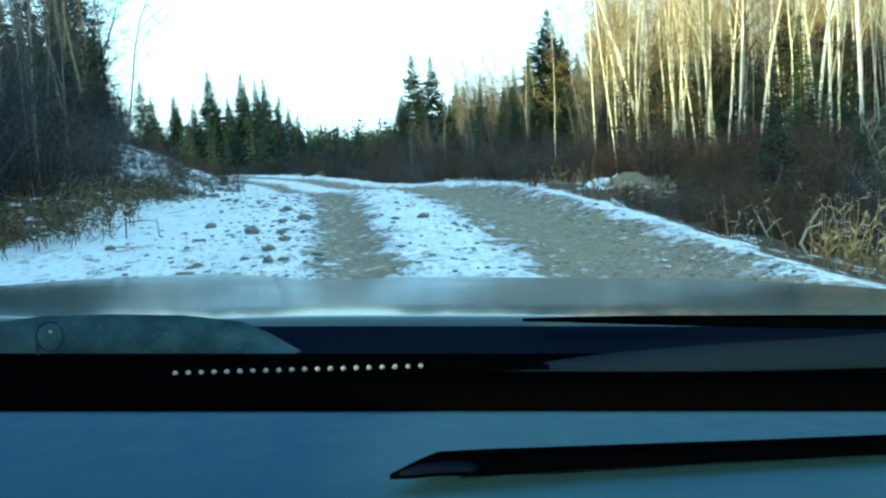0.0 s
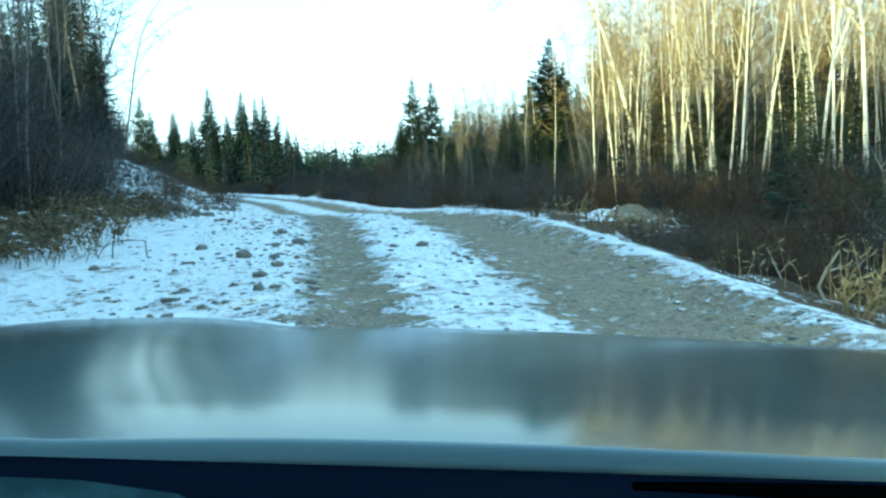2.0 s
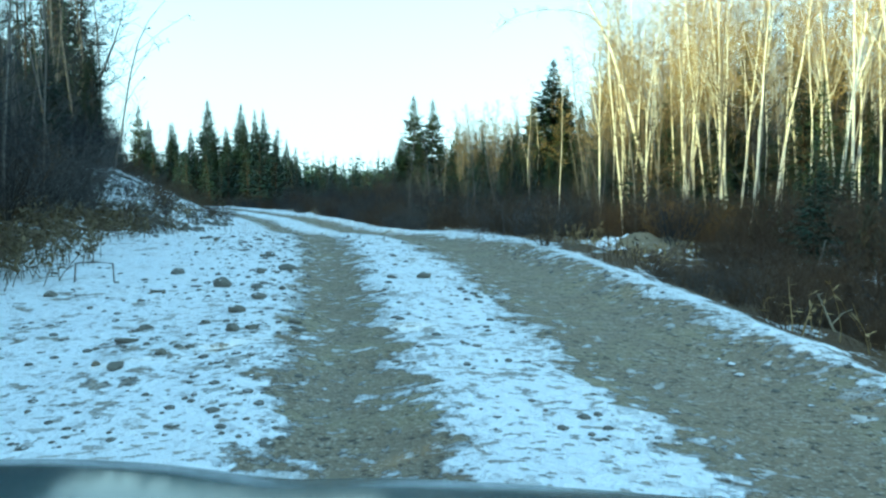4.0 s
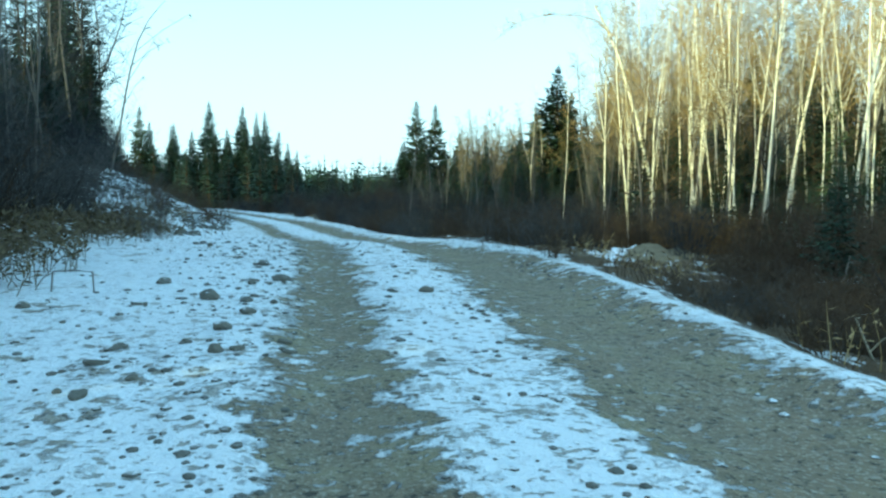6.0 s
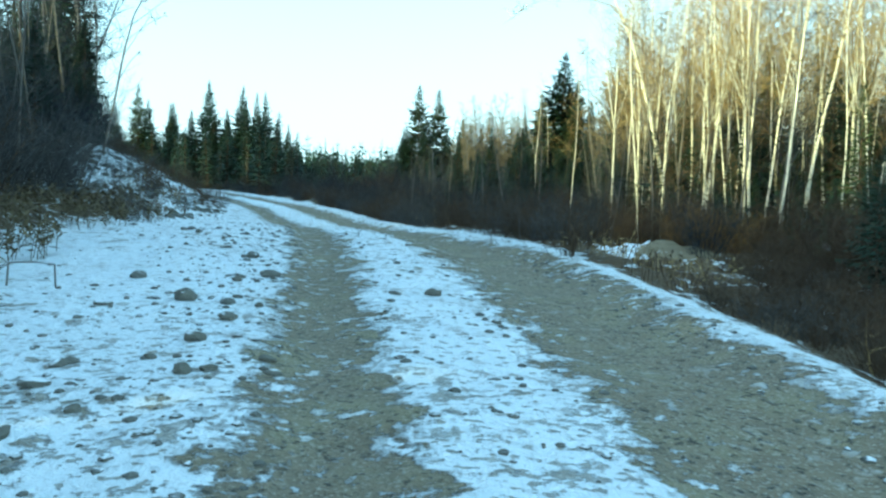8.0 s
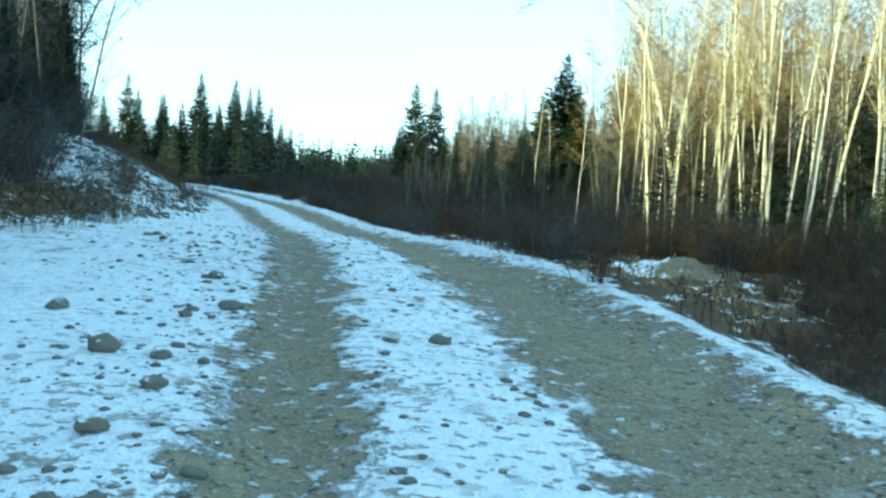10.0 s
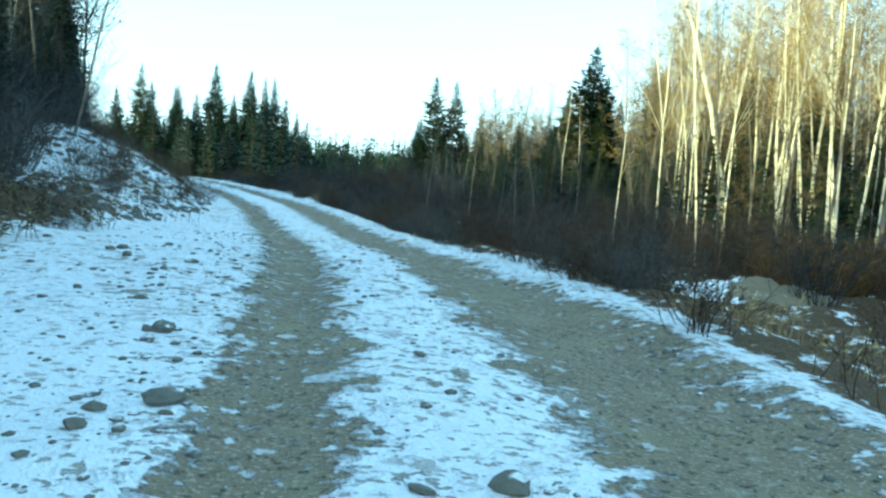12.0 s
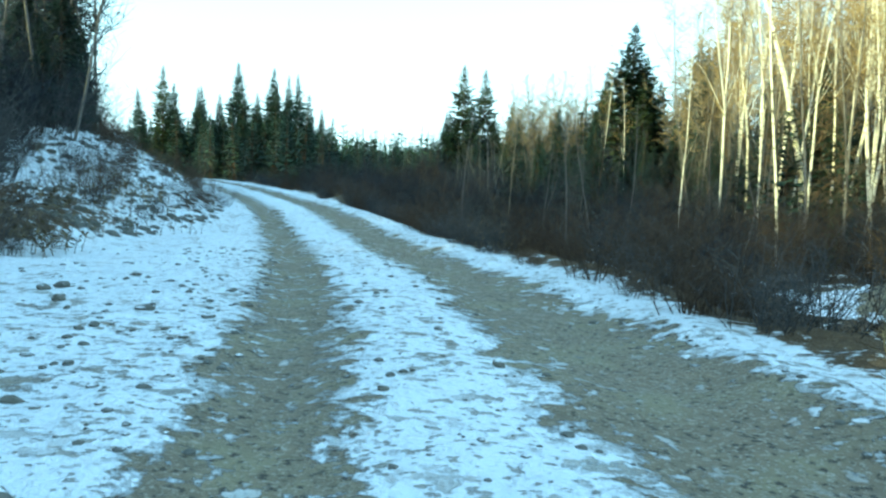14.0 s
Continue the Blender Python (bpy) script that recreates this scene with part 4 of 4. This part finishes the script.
def leaning_sapling():
    """A thin sapling that leans over the bank, with the last few leaves on its twigs."""
    rng = random.Random(78)
    tree = new("young_alder")
    foot = Vector((-13.75, 34.0, ground_z(-13.75, 34.0)))
    tree.location = foot
    wood, crown, leaves = Build(), Build(), Build()
    stem = [Vector(p) - foot for p in ((-13.75, 34, foot.z - 0.2), (-13.34, 34, 4.74), (-12.91, 34, 7.1), (-12.53, 34, 8.5), (-12.07, 34, 9.4), (-11.3, 34, 10.3))]
    wood.tube(stem, [0.05, 0.042, 0.034, 0.028, 0.02, 0.008], 6)
    ends = [Vector(p) - foot for p in ((-12.29, 34, 7.1), (-11.91, 34, 8.45), (-11.22, 33.8, 8.5), (-10.47, 34.1, 9.65), (-12.08, 34, 9.1), (-11.78, 34.2, 8.3), (-13.5, 34, 6.9), (-13.4, 33.8, 8.2))]
    for k, e in enumerate(ends):
        a = along(stem, 0.3 + 0.08 * k if k < 6 else 0.35 + 0.1 * (k - 6))
        mid = a.lerp(e, 0.5) + Vector((rng.gauss(0, 0.08), rng.gauss(0, 0.08), 0.12))
        crown.tube([a, mid, e], [0.014, 0.010, 0.005], 4)
        for _ in range(5):
            b = rng.uniform(0, 6.28)
            crown.tube(wander(rng, mid.lerp(e, rng.random()), (math.cos(b), math.sin(b), rng.uniform(-0.2, 0.9)), rng.uniform(0.2, 0.5), 1, 0.1), [0.007, 0.003], 3)
        if k < 6:
            for _ in range(2):
                d = Vector((rng.gauss(0, 0.4), rng.gauss(0, 0.4), -1)).normalized() * 0.13
                leaves.blade(e + Vector((rng.gauss(0, 0.06), 0, rng.gauss(0, 0.04))), d, 0.09, Vector((1, rng.gauss(0, 0.5), 0)).normalized())
    wood.object("trunk", GREY_BARK, tree, smooth=True)
    crown.object("crown", TWIG_DARK, tree)
    tagged(leaves.object("leaf", WEED, tree, "last withered leaves"), kind="stuff")
    tagged(tree, "thin leaning sapling with a few withered leaves", "bare tree", "shaded wood")


leaning_sapling()


# ---- stones, sand heap, weeds ----
def stone(name, seed, size):
    rng = random.Random(seed)
    bm = bmesh.new()
    bmesh.ops.create_icosphere(bm, subdivisions=2, radius=1.0)
    off = Vector((rng.uniform(0, 99), rng.uniform(0, 99), rng.uniform(0, 99)))
    for v in bm.verts:
        v.co *= 1 + 0.35 * noise.noise(v.co * 1.1 + off) + 0.12 * noise.noise(v.co * 3 + off)
        v.co = Vector((v.co.x * size[0], v.co.y * size[1], v.co.z * size[2]))
    me = bpy.data.meshes.new(name)
    bm.to_mesh(me)
    bm.free()
    me.materials.append(STONE)
    return me


stones = [stone("stone", i, (1.0, 0.8, 0.42 + 0.08 * (i % 3))) for i in range(6)]


def lay_stone(x, y, r, label, group):
    ob = new("stone", stones[rnd.randrange(6)])
    ob.matrix_world = pose(x, y, ground_z(x, y) + r * 0.15, rnd.uniform(-15, 15), rnd.uniform(-15, 15), rnd.uniform(0, 360)) @ Matrix.Scale(r, 4)
    tagged(ob, label, "stone", group)


for x, y, r in ((-2.52, 12.3, 0.11), (-2.35, 9.3, 0.12), (-0.3, 10.2, 0.10), (-3.9, 8.9, 0.08), (-2.9, 9.0, 0.07), (-1.9, 8.1, 0.09), (-3.2, 10.5, 0.1), (-2.0, 10.9, 0.11)):
    lay_stone(x, y, r, "rounded grey field stone half sunk in snow", "large stones")
for _ in range(11):
    y = rnd.uniform(6.2, 9.4)
    lay_stone(float(road_x(y)) - rnd.uniform(1.4, 2.7), y, rnd.uniform(0.035, 0.085), "rough grey stone beside a wheel rut", "large stones")
for _ in range(55):
    y = rnd.uniform(7.0, 18)
    x = max(float(toe_x(y)) + 0.3, float(road_x(y)) - 1.3 - abs(rnd.gauss(0, 1.3))) if rnd.random() < 0.8 else float(road_x(y)) + rnd.uniform(-0.5, 0.45)
    lay_stone(x, y, rnd.uniform(0.022, 0.06) * (1 if rnd.random() < 0.85 else 1.5), "small grey stone poking through snow", "small stones")


def pebbles():
    """Countless small stones and clods beside the ruts."""
    rng = random.Random(8)
    b = Build()
    for _ in range(1250):
        y = 5.0 + 17 * rng.random() ** 1.3
        side = rng.random()
        x = float(road_x(y)) + (-1.3 - abs(rng.gauss(0, 1.25)) if side < 0.65 else rng.uniform(-0.6, 0.6) if side < 0.85 else rng.uniform(1.5, 2.1))
        z, r = ground_z(x, y), 0.011 + 0.03 * rng.random() ** 2.2
        a = rng.uniform(0, 6.28)
        ring = []
        for lift, wide in ((-0.4, 1.0), (0.45, 0.9), (0.85, 0.35)):
            ring.append([Vector((x + r * wide * rng.uniform(0.75, 1.25) * math.cos(a + k * 1.2566), y + r * wide * rng.uniform(0.75, 1.25) * math.sin(a + k * 1.2566), z + 0.6 * r * lift)) for k in range(5)])
        s = len(b.v)
        b.v += [tuple(p) for row in ring for p in row]
        for i in (0, 5):
            for k in range(5):
                b.f.append((s + i + k, s + i + (k + 1) % 5, s + i + 5 + (k + 1) % 5, s + i + 5 + k))
        b.f.append(tuple(s + 10 + k for k in range(5)))
    tagged(b.object("gravel", STONE), "loose grey pebbles and clods beside wheel ruts", "gravel", kind="stuff")


pebbles()


def sand_mound():
    bm = bmesh.new()
    bmesh.ops.create_grid(bm, x_segments=46, y_segments=36, size=1.0)
    for v in bm.verts:
        x, y = 4.85 + v.co.x * 2.25, 20.9 + v.co.y * 1.9
        r = math.hypot(v.co.x, v.co.y)
        lump = 0.23 * max(0.0, 1 - r ** 2.6) + 0.09 * noise.noise((x * 1.6, y * 1.6, 0)) + 0.09 * noise.noise((x * 4.5, y * 4.5, 2))
        base = ground_z(x, y)
        v.co = Vector((x, y, base - 0.35 + 0.3 * max(0, 1.2 - r) + lump))
    me = bpy.data.meshes.new("sand_mound")
    bm.to_mesh(me)
    bm.free()
    for p in me.polygons:
        p.use_smooth = True
    me.materials.append(SAND)
    tagged(new("sand_mound", me), "low heap of tan sand partly under snow", "heap")


sand_mound()


def clods():
    """Countless dark clods and roots breaking through the snow of the bank."""
    rng = random.Random(18)
    b = Build()
    for _ in range(950):
        y = rng.uniform(22, 54)
        lo, hi = -0.47 * y, float(toe_x(y)) - 0.3
        if hi <= lo:
            continue
        x = rng.uniform(lo, hi)
        z, r, a = ground_z(x, y), rng.uniform(0.03, 0.10), rng.uniform(0, 6.28)
        s = len(b.v)
        for lift, wide in ((-0.5, 1.1), (0.4, 0.9), (0.8, 0.4)):
            for k in range(5):
                w = r * wide * rng.uniform(0.7, 1.3)
                b.v.append((x + 1.7 * w * math.cos(a + k * 1.2566), y + w * math.sin(a + k * 1.2566), z + r * lift))
        for i in (0, 5):
            for k in range(5):
                b.f.append((s + i + k, s + i + (k + 1) % 5, s + i + 5 + (k + 1) % 5, s + i + 5 + k))
        b.f.append(tuple(s + 10 + k for k in range(5)))
    tagged(b.object("clods", STONE), "dark clods of earth on the snowy bank", "rubble", kind="stuff")


clods()


def weeds(name, seed, n, height, spread, mat, label, x, y, category="weeds", leaves=4, leaf=0.025):
    rng = random.Random(seed)
    b = Build()
    for _ in range(n):
        a, r = rng.uniform(0, 6.28), spread * math.sqrt(rng.random())
        px, py = x + r * math.cos(a), y + r * math.sin(a)
        ln = height * rng.uniform(0.4, 1.1)
        line = wander(rng, (px, py, ground_z(px, py) - 0.03), (rng.gauss(0, 0.25), rng.gauss(0, 0.25), 1), ln, 4, 0.14, -0.02)
        b.tube(line, [0.006, 0.005, 0.004, 0.003, 0.0015], 3)
        for _ in range(leaves):
            c = rng.uniform(0, 6.28)
            d = Vector((math.cos(c), math.sin(c), rng.uniform(-0.2, 0.9))).normalized() * rng.uniform(0.05, 0.16)
            b.blade(along(line, rng.uniform(0.3, 1)), d, leaf * rng.uniform(0.6, 1.4), Vector((-math.sin(c), math.cos(c), 0.3)).normalized())
    tagged(b.object(name, mat), label, category, kind="stuff")


weeds("dry_weeds", 1, 110, 0.7, 0.8, DRY, "tall dry golden weeds on the verge", 3.95, 6.7, leaves=6, leaf=0.028)
weeds("dry_weeds", 2, 14, 0.55, 0.7, DRY, "sparse dry golden weeds on the verge", 3.1, 8.0)
for k, (x, y) in enumerate(((-5.0, 9.5), (-5.4, 11.5), (-6.2, 13.5), (-6.5, 16.5), (-6.9, 19.5), (-7.4, 23), (-8.3, 27), (-9.3, 30))):
    weeds("dry_weeds", 10 + k, 90 if y < 20 else 30, 0.6, 1.25, WEED, "withered olive-brown leafy weeds along the snow edge", x - 0.45, y, leaves=10, leaf=0.042)
for k, (x, y) in enumerate(((-9.5, 27.5), (-10.5, 31), (-11.5, 35), (-13, 38.5), (-15.5, 42), (-8.2, 25.0), (-11.8, 29), (-16.5, 46), (-19.5, 51))):
    weeds("dry_weeds", 30 + k, 45, 0.5, 1.8, TWIG_RED if k % 3 else DRY, "withered stalks poking through snow on the bank", x, y)
for k, (x, y) in enumerate(((1.9, 12), (1.6, 14.5), (1.1, 17), (0.5, 19.5), (-0.2, 22), (-1.2, 25), (-2.2, 28), (-3.4, 31.5), (-4.8, 35), (-6.4, 39), (4.2, 11.5), (4.8, 14))):
    weeds("dry_weeds", 50 + k, 80, 0.5, 1.3, DRY if k % 4 == 1 else TWIG_RED, "withered brown weeds along the ditch", x + 1.3, y)


def fallen_log(x, y, length, radius, turn, label):
    """A dead trunk lying in the ditch, with broken stubs and a strip of snow."""
    rng = random.Random(int(x * 100))
    log = new("fallen_log")
    log.matrix_world = pose(x, y, ground_z(x, y) + radius * 0.7, 0, rng.uniform(-6, 6), turn)
    b = Build()
    line = wander(rng, (-length / 2, 0, 0), (1, 0, 0.03), length, 6, 0.03)
    b.tube(line, [radius * (1 - 0.09 * i) for i in range(7)], 8)
    for _ in range(6):
        a = rng.uniform(0, 6.28)
        b.tube(wander(rng, along(line, rng.uniform(0.2, 0.95)), (0.5, math.cos(a), abs(math.sin(a))), rng.uniform(0.2, 0.7), 2, 0.1), [0.016, 0.012, 0.005], 4)
    b.object("log", GREY_BARK, log, smooth=True)
    cap = Build()
    top = [p + Vector((0, 0, radius * 0.55)) for p in line[2:5]]
    cap.tube(top, [0.008, radius * 0.5, 0.008], 6)
    cap.object("snow_cap", SNOW, log, "strip of white snow", smooth=True)
    tagged(log, label, "log", "fallen logs")


SNOW = plain("fresh_snow", (0.8, 0.83, 0.87), 0.8, 0.0, 0.4, 40.0)
for x, y, ln, r, turn in ((5.6, 13.4, 1.5, 0.07, 25), (6.4, 15.2, 1.3, 0.06, -30), (5.1, 12.2, 1.2, 0.05, 70), (7.6, 16.8, 1.4, 0.07, 50)):
    fallen_log(x, y, ln, r, turn, "grey fallen log with snow in the ditch")


def bent_stick(x, y):
    """A dead stalk bent twice, standing in the snow like a small frame."""
    z = ground_z(x, y)
    b = Build()
    b.tube([(x, y, z - 0.05), (x + 0.01, y + 0.02, z + 0.2), (x + 0.2, y + 0.06, z + 0.21), (x + 0.37, y + 0.1, z + 0.19), (x + 0.39, y + 0.08, z - 0.03)], [0.01, 0.01, 0.009, 0.009, 0.008], 5)
    tagged(b.object("bent_stick", GREY_BARK), "grey dead stalk bent over in snow", "stick")


bent_stick(-4.0, 9.6)


def broken_stalk(points, branch, radius, label):
    """A dead stalk, snapped and bent over, with one side branch."""
    b = Build()
    b.tube(points, [radius * (1 - 0.12 * i) for i in range(len(points))], 6)
    b.tube(branch, [radius * 0.7] * (len(branch) - 1) + [radius * 0.45], 5)
    tagged(b.object("broken_stalk", PALE_STALK, smooth=True), label, "stalk", "dead stalks")


broken_stalk([(3.47, 7.4, ground_z(3.47, 7.4) - 0.05), (3.38, 7.4, 0.34), (3.44, 7.38, 0.49), (3.55, 7.36, 0.67)], [(3.43, 7.39, 0.47), (3.5, 7.42, 0.49), (3.6, 7.44, 0.51)], 0.016, "bleached snapped stalk standing in dry weeds")
broken_stalk([(3.56, 8.5, ground_z(3.56, 8.5) - 0.05), (3.5, 8.5, 0.34), (3.40, 8.5, 0.57), (3.36, 8.48, 0.63), (3.39, 8.46, 0.64)], [(3.5, 8.5, 0.34), (3.58, 8.45, 0.46), (3.64, 8.4, 0.5)], 0.012, "bleached drooping weed stalk on the verge")


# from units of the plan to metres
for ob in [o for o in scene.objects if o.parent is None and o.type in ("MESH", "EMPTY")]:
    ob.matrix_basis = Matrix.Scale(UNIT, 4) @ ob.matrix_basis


# ---- the front of the vehicle at the start of the track ----
def sheet(rows, thick=0.012):
    """A panel through rows of points, with thickness."""
    bm = bmesh.new()
    grid = [[bm.verts.new(p) for p in row] for row in rows]
    for a, b in zip(grid, grid[1:]):
        for i in range(len(a) - 1):
            bm.faces.new((a[i], a[i + 1], b[i + 1], b[i]))
    bmesh.ops.recalc_face_normals(bm, faces=bm.faces)
    bmesh.ops.solidify(bm, geom=bm.faces[:], thickness=thick)
    for f in bm.faces:
        f.smooth = True
    return bm


def wheel(car, x, y, z):
    bm = bmesh.new()
    bmesh.ops.create_cone(bm, cap_ends=True, segments=40, radius1=0.36, radius2=0.36, depth=0.24, matrix=pose(x, y, z, 0, 90, 0))
    bmesh.ops.bevel(bm, geom=[e for e in bm.edges if len(e.link_faces) == 2 and any(len(f.verts) > 4 for f in e.link_faces)], offset=0.04, segments=3, affect="EDGES")
    tyre = part("wheel", bm, RUBBER, car)
    bm = bmesh.new()
    bmesh.ops.create_cone(bm, cap_ends=True, segments=30, radius1=0.22, radius2=0.20, depth=0.255, matrix=pose(x, y, z, 0, 90, 0))
    part("rim", bm, PAINT, tyre, "dull metal rim")


# one size for the whole car, set out from the eye
CAR = 1.15
LENS = 784 / math.tan(radians(29.8))


def sight(u, v, depth):
    """A place on the car at that depth ahead of the eye, from its bearings across and down."""
    return ((u - 784) / LENS * depth, depth, (441 - v) / LENS * depth)


def on_level(u, v, z):
    return sight(u, v, z * LENS / (441 - v))


def vehicle():
    car = new("off_road_car")
    car.matrix_world = START @ Matrix.Scale(CAR, 4)
    tagged(car, "open front of an off-road car with silver-blue bonnet and grey dashboard", "car")
    xs = np.linspace(-0.86, 0.86, 45)

    def crown(x):
        ridge = 0.011 * math.exp(-((x + 0.62) / 0.2) ** 2) - 0.009 * math.exp(-((x + 0.32) / 0.11) ** 2) - 0.005 * (x / 0.86) ** 2 * (1.6 if x > 0 else 0.6)
        return ridge

    rows = []
    for d, z in ((0.80, -0.076), (0.84, -0.071), (1.0, -0.070), (1.3, -0.070), (1.6, -0.071), (1.9, -0.0725), (2.08, -0.0755), (2.18, -0.086), (2.26, -0.105), (2.32, -0.15), (2.36, -0.22)):
        rows.append([(x, d - 0.10 * (x / 0.86) ** 2, z + crown(x) * (0.4 + 0.5 * (d - 0.8))) for x in xs])
    part("bonnet", sheet(rows), PAINT, car, "glossy silver-blue bonnet")
    for s in (-1, 1):
        side = [[(s * 0.86, d - 0.10, z0), (s * 0.90, d - 0.10, z0 - 0.05), (s * 0.92, d - 0.10, z0 - 0.3)] for d, z0 in ((0.45, -0.09), (0.8, -0.09), (1.2, -0.085), (1.9, -0.09), (2.30, -0.16))]
        part("wing", sheet(side), PAINT, car)
        wheel(car, s * 0.80, 1.55, -0.56)
    nose = [[(x, 2.38 - 0.12 * (x / 0.9) ** 2, z) for x in np.linspace(-0.9, 0.9, 21)] for z in (-0.16, -0.3, -0.45, -0.6)]
    part("bumper", sheet(nose, 0.05), COWL, car, "black plastic bumper")
    floor_rows = [[(x, d, -0.62) for x in (-0.85, 0.0, 0.85)] for d in (-1.75, -0.2, 0.8, 2.3)]
    part("chassis", sheet(floor_rows, 0.06), SLOT, car)
    # roof, pillars, doors and tailgate are unseen, added to shade the dashboard
    top = [[(x, d, z - 0.05 * (x / 0.7) ** 2) for x in np.linspace(-0.68, 0.68, 9)] for d, z in ((0.02, 0.44), (-0.3, 0.50), (-1.0, 0.50), (-1.7, 0.46))]
    part("roof", sheet(top, 0.03), PAINT, car)
    for s in (-1, 1):
        # left door stands higher, out of view, to keep sky light off the dash
        door = [[(s * 0.88, d, z) for z in (-0.64, -0.4, -0.13 if s > 0 else 0.05)] for d in (-1.75, -0.9, 0.0, 0.42)]
        part("door", sheet(door, 0.04), PAINT, car)
        for d0, d1 in ((0.40, 0.02), (-0.9, -0.9), (-1.75, -1.7)):
            rail = Build()
            rail.tube([(s * 0.87, d0, -0.14), (s * 0.68, d1, 0.41)], [0.04, 0.035], 8)
            rail.object("pillar", PAINT, car, smooth=True)
        wheel(car, s * 0.80, -1.15, -0.78)
    back = [[(x, -1.76, z) for x in (-0.86, 0.0, 0.86)] for z in (-0.64, -0.4, -0.13)]
    part("tailgate", sheet(back, 0.04), PAINT, car)
    # black strip that paints the dark gap between bonnet and scuttle
    gap = [[sight(u, a, 0.71), sight(u, (a + b) / 2, 0.705), sight(u, b, 0.70)] for u, a, b in ((925, 569, 569.4), (1000, 566.5, 570.5), (1100, 564, 574), (1300, 562, 579), (1600, 561, 584), (1900, 560, 588))]
    part("bonnet_seal", sheet(gap, 0.003), SLOT, car, "black strip standing for a shaded gap")
    ring = Build()
    ring.tube([sight(88 + 24 * math.cos(a), 595 + 26 * math.sin(a), 0.622) for a in np.linspace(0, 2 * math.pi, 25)], [0.0010] * 25, 6)
    ring.tube([sight(66, 606, 0.622), sight(66, 628, 0.622), sight(80, 642, 0.622)], [0.0012, 0.0012, 0.001], 5)
    ring.object("washer_nozzle", EDGE, car, "small dark round nozzle", smooth=True)
    # two tiny spheres stand in for highlights on the ring
    for u, v, r in ((89, 588, 0.0015), (80, 642, 0.0012)):
        bm = bmesh.new()
        bmesh.ops.create_icosphere(bm, subdivisions=2, radius=r, matrix=Matrix.Translation(sight(u, v, 0.618)))
        part("nozzle_jet", bm, GLINT, car, "tiny bright sphere standing for a glint")
    # scuttle between bonnet and windscreen foot
    cow = [[(x, d, z) for x in np.linspace(-0.84, 0.84, 25)] for d, z in ((0.79, -0.079), (0.74, -0.074), (0.68, -0.084), (0.60, -0.092), (0.54, -0.103))]
    part("scuttle", sheet(cow), COWL, car, "dark blue-black plastic scuttle")
    # flat black sheet just above the scuttle, painting the shade below the wiper
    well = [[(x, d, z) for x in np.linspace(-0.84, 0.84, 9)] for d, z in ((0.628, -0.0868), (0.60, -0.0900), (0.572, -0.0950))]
    part("wiper_well", sheet(well, 0.002), SLOT, car, "black sheet standing for shade under the wiper")
    edge = ((888, 663, 664), (930, 654, 663), (990, 643, 663), (1060, 633, 662), (1150, 623, 661), (1300, 611, 659), (1450, 602, 656), (1600, 590, 652), (1800, 580, 648))
    part("wiper_blade", sheet([[sight(u, a, 0.60), sight(u, 0.5 * (a + b), 0.592), sight(u, b, 0.58)] for u, a, b in edge], 0.003), NAVY, car, "dark navy plastic wiper")
    trim = Build()
    trim.tube([sight(u, a, 0.598) for u, a, b in edge], [0.0003, 0.0005] + [0.0007] * 7, 5)
    trim.object("wiper_edge", EDGE, car, "thin grey edge", smooth=True)
    # panel in the shape of a hazy reflection; the windscreen has no glass
    foot = ((-60, 580, 660), (40, 566, 652), (80, 561, 645), (200, 558, 642), (330, 560, 642), (430, 571, 645), (480, 594, 650), (530, 624, 655), (570, 645, 659), (606, 660, 662))
    part("cover_plate", sheet([[sight(u, a, 0.655), sight(u, 0.5 * (a + b), 0.645), sight(u, b, 0.632)] for u, a, b in foot], 0.002), PALE, car, "hazy blue-grey windscreen reflection built as a panel")
    # row of spheres standing for dots reflected in the windscreen
    for k in range(20):
        bm = bmesh.new()
        bmesh.ops.create_icosphere(bm, subdivisions=2, radius=0.0019, matrix=Matrix.Translation(sight(310 + 435 * k / 19, 661 - 13 * k / 19, 0.568)))
        part("bead", bm, GLINT, car)
    dash = [[(x, d, z) for x in np.linspace(-0.8, 0.8, 33)] for d, z in ((0.60, -0.115), (0.56, -0.107), (0.50, -0.1045), (0.45, -0.101), (0.42, -0.0995), (0.34, -0.101), (0.27, -0.106), (0.21, -0.125), (0.19, -0.22), (0.2, -0.5))]
    part("dashboard", sheet(dash), DASH, car, "matt blue-grey dashboard")
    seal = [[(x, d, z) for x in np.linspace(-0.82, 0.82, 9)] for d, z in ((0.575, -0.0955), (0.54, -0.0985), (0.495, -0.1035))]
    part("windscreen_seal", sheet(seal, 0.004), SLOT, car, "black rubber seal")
    lips = ((690, 842, 844), (735, 818, 842), (775, 801, 838), (870, 796, 836), (1100, 788, 822), (1330, 780, 810), (1568, 770, 798), (1800, 762, 787))
    part("air_slot", sheet([[on_level(u, a, -0.0955), on_level(u, b, -0.0955)] for u, a, b in ((u, a + 6, b + 5) for u, a, b in lips)], 0.002), SLOT, car, "black demister slot")
    bevel = ((708, 838, 842), (745, 826, 841), (785, 820, 838), (830, 821, 836), (845, 828, 836))
    part("slot_lip", sheet([[on_level(u, a, -0.0935), on_level(u, b, -0.0935)] for u, a, b in bevel], 0.001), COWL, car)


vehicle()
